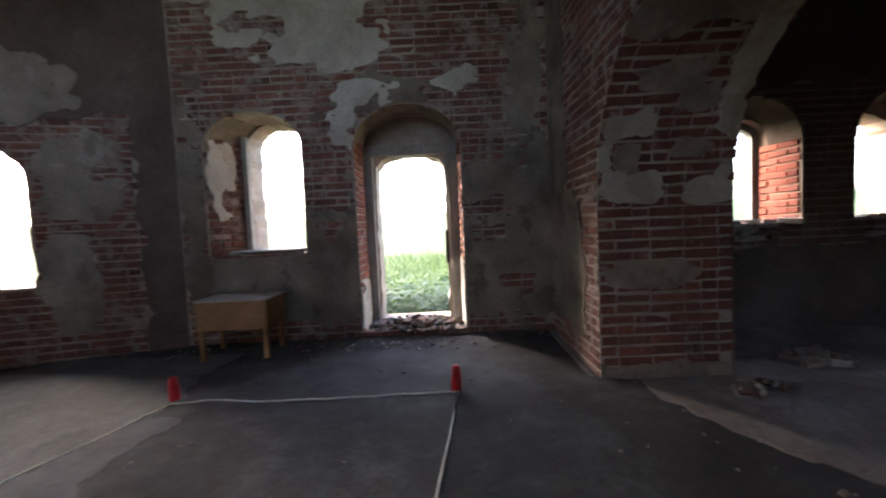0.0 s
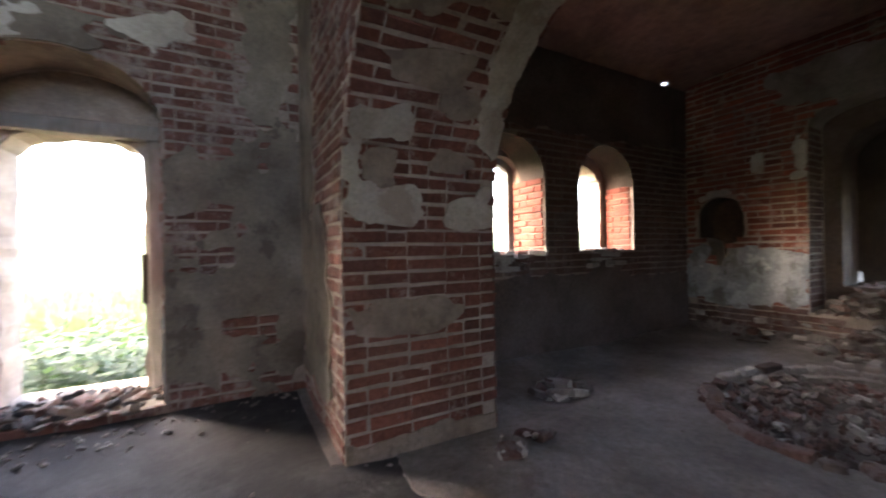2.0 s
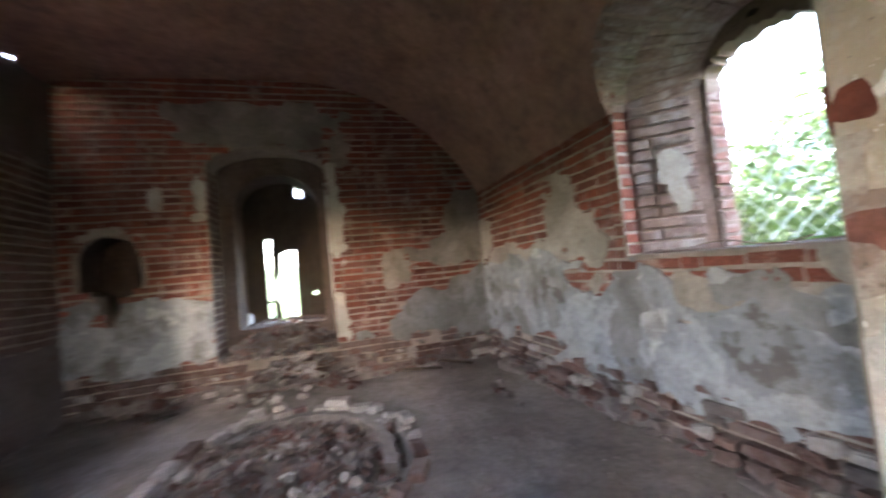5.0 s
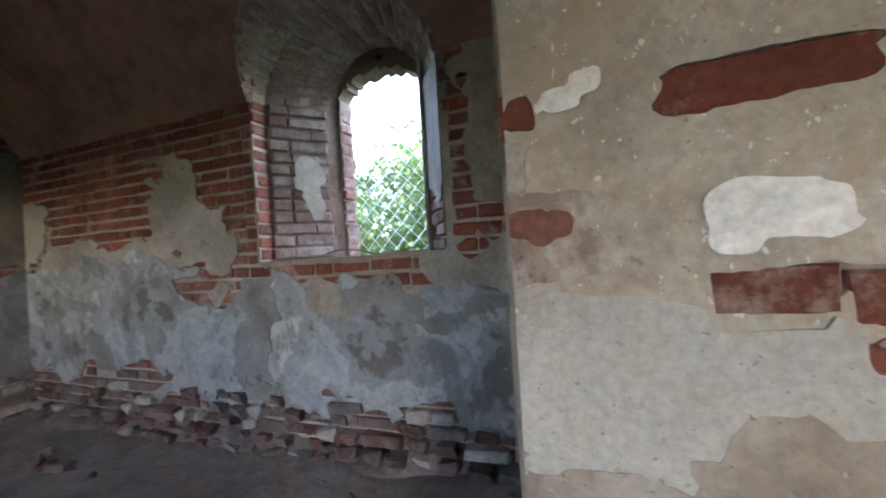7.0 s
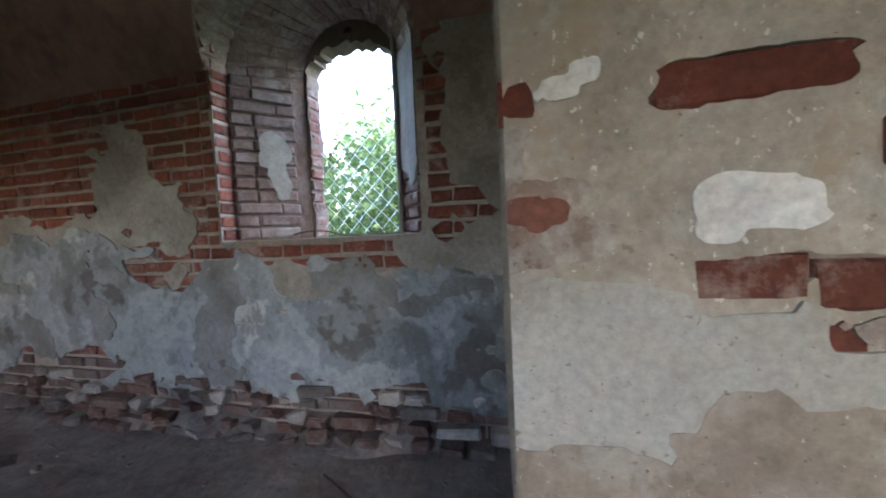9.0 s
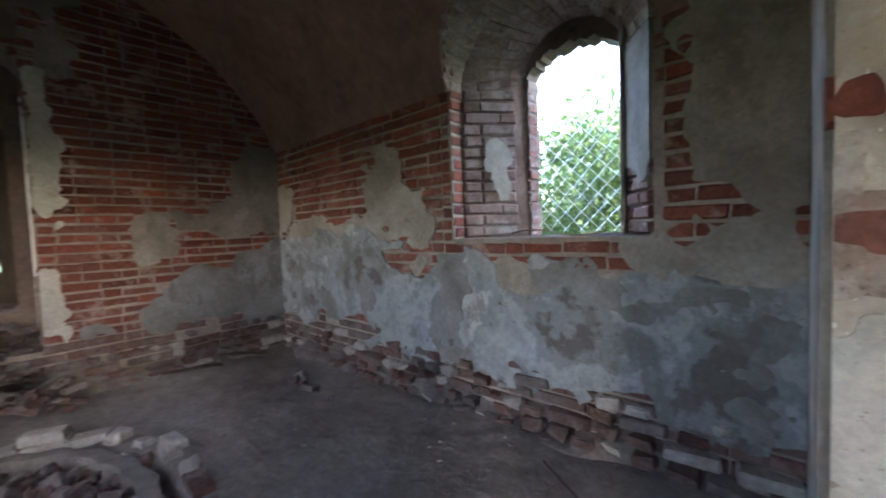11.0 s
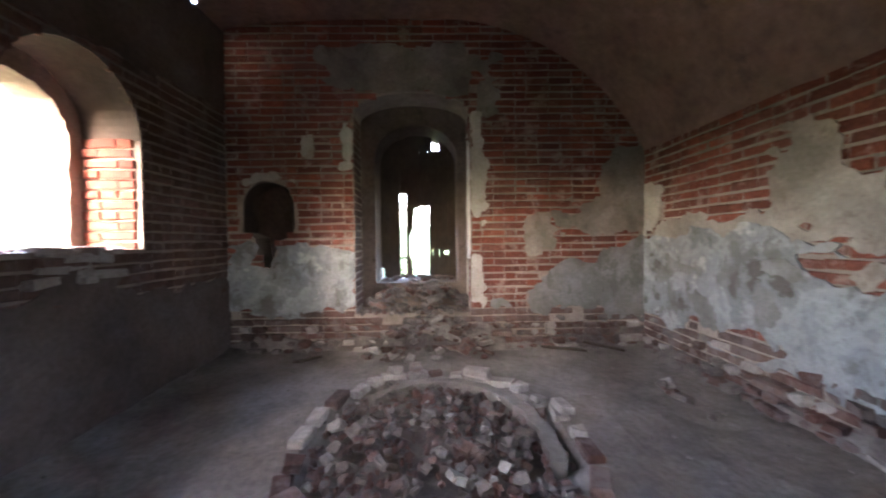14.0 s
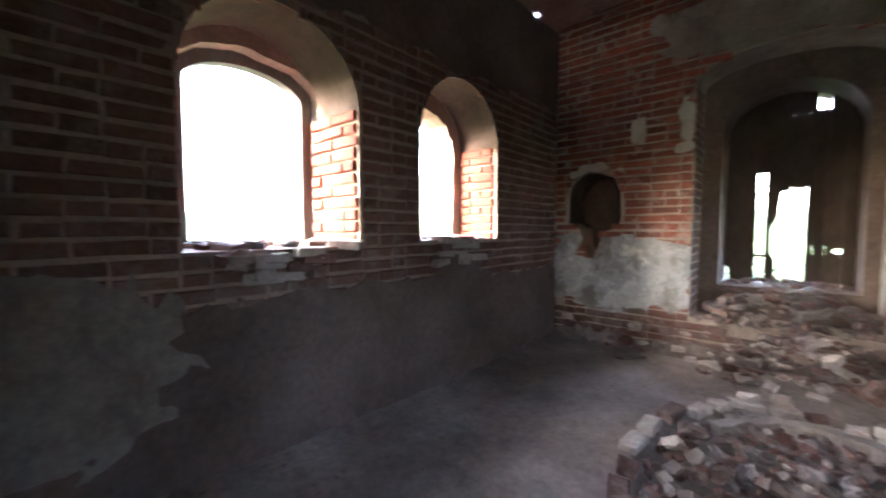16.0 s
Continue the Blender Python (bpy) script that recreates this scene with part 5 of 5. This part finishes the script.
window_frame = slab("window_frame", NORTH, arch(3.04, 3.955, 1.22, 2.26, 2.48), [arch(3.13, 3.87, 1.26, 2.22, 2.385)], -0.56, -0.65, FRAME_WOOD)
tagged(window_frame, "weathered grey wooden frame in the window arch, darkened as if backlit", "window frame")

# ---------------- plank door of the east doorway ----------------
door_e = thing("plank_door", EAST.m @ pose(0, 0, -0.98), "dark broken plank door with daylight gaps", "door")


def plank(outline, w0=-0.02, w1=0.02):
    bm = bmesh.new()
    a = [bm.verts.new((u, v, w1)) for u, v in outline]
    b = [bm.verts.new((u, v, w0)) for u, v in outline]
    bm.faces.new(a)
    bm.faces.new(b[::-1])
    for i in range(len(a)):
        j = (i + 1) % len(a)
        bm.faces.new((a[i], b[i], b[j], a[j]))
    bmesh.ops.recalc_face_normals(bm, faces=bm.faces)
    bmesh.ops.triangulate(bm, faces=[f for f in bm.faces if len(f.verts) > 4])
    return bm


DOOR_TOP = lambda u: 2.35 + 0.51 * math.sqrt(max(0, 1 - ((u + 2.3) / 0.56) ** 2))
part("plank", plank([(-2.78, 0.76), (-2.565, 0.755), (-2.56, DOOR_TOP(-2.56)), (-2.7, DOOR_TOP(-2.7)), (-2.8, DOOR_TOP(-2.8)), (-2.86, 2.36), (-2.86, 0.93), (-2.79, 0.9)]), DARK_WOOD, door_e)
part("plank", plank([(-2.485, 0.72), (-2.4, 0.72), (-2.4, 1.0), (-2.435, 1.06), (-2.44, 1.33), (-2.39, 1.45), (-2.36, 1.72), (-2.29, 1.73), (-2.29, DOOR_TOP(-2.29)), (-2.48, DOOR_TOP(-2.48))]), DARK_WOOD, door_e)
part("plank", plank([(-2.285, 1.75), (-2.17, 1.74), (-2.17, DOOR_TOP(-2.17)), (-2.285, DOOR_TOP(-2.285))]), DARK_WOOD, door_e)
part("plank", plank([(-2.165, 0.74), (-2.115, 0.74), (-2.11, DOOR_TOP(-2.11)), (-2.165, DOOR_TOP(-2.165))]), DARK_WOOD, door_e)
part("plank", plank([(-2.11, 0.745), (-2.025, 0.74), (-2.025, 2.51), (-2.11, 2.51)]), DARK_WOOD, door_e)
part("plank", plank([(-2.11, 2.72), (-2.025, 2.72), (-2.025, DOOR_TOP(-2.025)), (-2.11, DOOR_TOP(-2.11))]), DARK_WOOD, door_e)
part("plank", plank([(-2.02, 0.74), (-1.9, 0.74), (-1.9, 1.08), (-1.96, 1.085), (-1.96, 1.13), (-1.9, 1.135), (-1.9, DOOR_TOP(-1.9)), (-2.02, DOOR_TOP(-2.02))]), DARK_WOOD, door_e)
part("plank", plank([(-1.897, 0.74), (-1.74, 0.75), (-1.74, 2.36), (-1.897, DOOR_TOP(-1.897))]), DARK_WOOD, door_e)
part("backing_board", plank([(-2.88, 1.93), (-2.3, 1.93), (-2.3, 2.9), (-2.7, 2.9), (-2.88, 2.7), (-2.88, 2.4)], -0.05, -0.021), DARK_WOOD, door_e)
part("backing_board", plank([(-2.3, 1.77), (-2.16, 1.77), (-2.16, 1.16), (-1.72, 1.16), (-1.72, 2.5), (-2.3, 2.5)], -0.05, -0.021), DARK_WOOD, door_e)
part("backing_board", plank([(-2.3, 2.51), (-2.115, 2.51), (-2.115, 2.9), (-2.3, 2.9)], -0.05, -0.021), DARK_WOOD, door_e)
part("backing_board", plank([(-2.02, 2.51), (-1.72, 2.51), (-1.72, 2.8), (-2.02, 2.9)], -0.05, -0.021), DARK_WOOD, door_e)
part("backing_board", plank([(-2.16, 0.76), (-1.75, 0.76), (-1.75, 1.06), (-2.16, 1.06)], -0.05, -0.021), DARK_WOOD, door_e)
part("rail", plank([(-2.86, 1.93), (-2.3, 1.93), (-2.3, 2.06), (-2.86, 2.06)], -0.09, -0.052), DARK_WOOD, door_e)
part("rail", plank([(-2.86, 1.02), (-2.44, 1.02), (-2.45, 1.05), (-2.86, 1.055)], -0.06, -0.022), DARK_WOOD, door_e)
part("rail", plank([(-2.165, 1.92), (-1.74, 1.92), (-1.74, 2.05), (-2.165, 2.05)], -0.09, -0.052), DARK_WOOD, door_e)

for v0, v1 in ((1.775, 1.795), (1.69, 1.712), (1.4, 1.408)):
    part("rail", plank([(-2.58, v0), (-2.46, v0), (-2.46, v1), (-2.58, v1)], -0.05, -0.022), DARK_WOOD, door_e)

# ---------------- chain-link netting in the south window ----------------
WIRE = plain("galvanised_wire", (0.5, 0.5, 0.5), 0.4, 0.9)
net = thing("chain_link_net", SOUTH.m @ pose(0, 0, -0.62), "grey diamond wire netting across the window", "wire netting")


def netting(u0, u1, v0, v1, step, sign):
    bm = bmesh.new()
    k = u0 - (v1 - v0)
    while k < u1 + (v1 - v0):
        pts = []
        v = v0
        while v <= v1 + 1e-6:
            u = k + sign * (v - v0) if sign > 0 else k - (v - v0) + (v1 - v0)
            if u0 <= u <= u1:
                pts.append(Vector((u, v, 0.004 * sign * (1 if round((v - v0) / step) % 2 else -1))))
            v += step / 2
        if len(pts) > 1:
            made = tube(pts, 0.002, 4)
            me = bpy.data.meshes.new("tmp")
            made.to_mesh(me)
            made.free()
            bm.from_mesh(me)
            bpy.data.meshes.remove(me)
        k += step * 1.41
    return bm


part("wire_mesh", netting(-3.82, -3.15, 1.27, 2.15, 0.085, 1), WIRE, net)["kind"] = "stuff"
part("wire_mesh", netting(-3.82, -3.15, 1.27, 2.15, 0.085, -1), WIRE, net)["kind"] = "stuff"
board_s = thing("window_frame", SOUTH.m @ pose(0, 0, -0.46), "pale weathered board standing at the window side", "window frame")
part("post", boxes((-3.155, -3.125, 1.26, 2.62, -0.06, 0.03), bevel=0.004), OLD_WOOD, board_s)
TWIG = plain("dry_twig", (0.14, 0.1, 0.07), 0.9)
twig = mesh_object("dry_twig", tube([Vector((3.85 - 0.035 * i, -0.62 + 0.02 * math.sin(i * 0.7), 1.275 + 0.02 * math.sin(i * 0.35))) for i in range(20)], 0.005, 5), TWIG)
tagged(twig, "thin dry twig lying on the window sill", "twig")

# ---------------- plants outside ----------------


def leaf_material(name, dark, light):
    m, t, b = material(name, 0.55)
    geo = t.nodes.new("ShaderNodeNewGeometry")
    t.links.new(ramp(t, geo.outputs["Random Per Island"], [(0.1, dark), (0.9, light)]), b.inputs["Base Color"])
    tr = t.nodes.new("ShaderNodeBsdfTranslucent")
    tr.inputs[0].default_value = (*[k * 1.2 for k in light], 1)
    mx = t.nodes.new("ShaderNodeMixShader")
    mx.inputs[0].default_value = 0.35
    out = t.nodes["Material Output"]
    t.links.new(b.outputs[0], mx.inputs[1])
    t.links.new(tr.outputs[0], mx.inputs[2])
    t.links.new(mx.outputs[0], out.inputs[0])
    return m


LEAF = leaf_material("tree_leaves", (0.026, 0.052, 0.014), (0.055, 0.088, 0.026))
WEED = leaf_material("weed_leaves", (0.016, 0.04, 0.016), (0.036, 0.068, 0.028))
BLADE = leaf_material("meadow_grass", (0.028, 0.058, 0.016), (0.055, 0.09, 0.031))
BARK = stained("grey_bark", (0.08, 0.065, 0.05), (0.13, 0.11, 0.09), (0.18, 0.16, 0.13), 6, 30)


def leaf(verts, faces, p, d, side, size):
    k = len(verts)
    tip = p + d * size
    mid = p + d * size * 0.5
    verts += [tuple(p), tuple(mid + side * size * 0.28), tuple(tip), tuple(mid - side * size * 0.28)]
    faces.append((k, k + 1, k + 2, k + 3))


def rand_dir(rnd):
    return Vector((rnd.gauss(0, 1), rnd.gauss(0, 1), rnd.gauss(0, 1))).normalized()


def mesh_from(name, verts, faces, mat, parent=None, label=""):
    me = bpy.data.meshes.new(name)
    me.from_pydata(verts, [], faces)
    me.materials.append(mat)
    ob = new(name, me)
    if parent:
        ob.parent = parent
    if label:
        tagged(ob, label)
    return ob


def tree(x, y, height, spread, seed, label, leaves=2600):
    rnd = random.Random(seed)
    ob = thing("tree", pose(x, y, -0.45), label, "tree")
    bm = bmesh.new()
    top = Vector((rnd.uniform(-0.2, 0.2), rnd.uniform(-0.2, 0.2), height * 0.8))
    limbs = [[top * (i / 8) + Vector((0.05 * math.sin(i), 0.05 * math.cos(i * 1.3), 0)) for i in range(9)]]
    for k in range(9):
        s = top * rnd.uniform(0.2, 0.85)
        a = rnd.uniform(0, 6.28)
        e = s + Vector((math.cos(a) * spread * 0.8, math.sin(a) * spread * 0.8, rnd.uniform(0.2, 0.9)))
        limbs.append([s.lerp(e, i / 5) + Vector((0, 0, 0.12 * math.sin(i / 5 * 3.1))) for i in range(6)])
    for q, line in enumerate(limbs):
        n = 7
        rows = []
        for i, p in enumerate(line):
            r = (0.09 if q == 0 else 0.035) * (1 - 0.85 * i / (len(line) - 1)) * height / 3.5
            rows.append([bm.verts.new(p + Vector((r * math.cos(j * 6.283 / n), r * math.sin(j * 6.283 / n), 0))) for j in range(n)])
        for a, b in zip(rows, rows[1:]):
            for j in range(n):
                bm.faces.new((a[j], a[(j + 1) % n], b[(j + 1) % n], b[j]))
    part("trunk", bm, BARK, ob)
    verts, faces = [], []
    clumps = [(line[i] + rand_dir(rnd) * 0.25 * spread, rnd.uniform(0.22, 0.5) * spread) for line in limbs for i in range(2, len(line))]
    for _ in range(leaves):
        c, r = rnd.choice(clumps)
        d = rand_dir(rnd)
        p = c + d * r * rnd.random() ** 0.4
        leaf(verts, faces, p, (d + rand_dir(rnd)).normalized(), rand_dir(rnd), rnd.uniform(0.08, 0.16))
    mesh_from("crown", verts, faces, LEAF, ob)
    return ob


tree(4.6, -5.0, 4.2, 1.6, 1, "young leafy tree with pale green crown", 13000)
tree(2.4, -6.2, 4.6, 1.8, 2, "broad bushy tree with green crown", 13000)
tree(7.0, -5.4, 4.2, 1.6, 3, "low bushy tree with pale green crown", 12000)
tree(11.6, 4.4, 3.4, 1.5, 5, "leafy bush beyond the broken plank door", 9000)
tree(5.8, -8.5, 5.4, 2.0, 4, "tall leafy tree behind the bushes", 13000)


def weeds(x0, x1, y0, y1, n, height, seed, size):
    rnd = random.Random(seed)
    verts, faces = [], []
    for _ in range(n):
        x, y = rnd.uniform(x0, x1), rnd.uniform(y0, y1)
        h = height * rnd.uniform(0.5, 1.1)
        for i in range(9):
            p = Vector((x, y, -0.45 + h * (0.25 + 0.75 * i / 9))) + rand_dir(rnd) * 0.06
            a = rnd.uniform(0, 6.28)
            leaf(verts, faces, p, Vector((math.cos(a), math.sin(a), rnd.uniform(-0.3, 0.7))).normalized(), Vector((-math.sin(a), math.cos(a), 0)), size * rnd.uniform(0.7, 1.3))
    return verts, faces


def meadow(x0, x1, y0, y1, n, height, seed):
    rnd = random.Random(seed)
    verts, faces = [], []
    for _ in range(n):
        y = y0 + (y1 - y0) * rnd.random() ** 1.7
        k = 1 + (y - y0) * 0.25
        x = (x0 + x1) / 2 + (x1 - x0) / 2 * rnd.uniform(-1, 1) * k * 0.5
        a, h, b = rnd.uniform(0, 6.28), height * rnd.uniform(0.5, 1.2), 0.009 * k ** 0.5
        c, s = math.cos(a), math.sin(a)
        q = len(verts)
        lean = Vector((rnd.gauss(0, 0.12), rnd.gauss(0, 0.12), 0))
        verts += [(x - b * c, y - b * s, -0.5), (x + b * c, y + b * s, -0.5), (x + lean.x, y + lean.y, -0.45 + h)]
        faces.append((q, q + 1, q + 2))
    return verts, faces


tagged(mesh_from("nettles", *weeds(-1.9, 1.3, 5.6, 7.4, 800, 1.0, 21, 0.12), WEED), "dark green nettles growing outside the doorway", "weeds", kind="stuff")
tagged(mesh_from("meadow_grass", *meadow(-8, 8, 5.6, 24, 26000, 0.55, 22), BLADE), "tall pale green meadow grass", "grass", kind="stuff")
tagged(mesh_from("undergrowth", *weeds(1.6, 7.5, -4.6, -2.4, 800, 1.5, 23, 0.11), WEED), "low green undergrowth below the window", "weeds", kind="stuff")

tagged(mesh_from("undergrowth", *weeds(9.2, 13.0, 1.2, 5.0, 900, 1.15, 24, 0.12), WEED), "green undergrowth beyond the broken door", "weeds", kind="stuff")

# ---------------- brick pieces ----------------
for job in BRICK_JOBS:
    lay_bricks(*job)
for u, v, length in JAMB_BRICKS:
    ob = under(new("brick", brick_mesh("s", 3, BRICK)), wall_arch)
    ob.matrix_basis = JAMB_S.at(u, v) @ Matrix.Translation((0, 0, 0.0105)) @ Matrix.Diagonal(((length + 0.022) / (STRETCHER - 0.012), 1.3 if v > 1.1 else 0.8, 0.8, 1))
for wall, mat, m, variant in ARCH_JOBS:
    under(new("brick", brick_mesh("s", variant, mat)), wall).matrix_basis = m
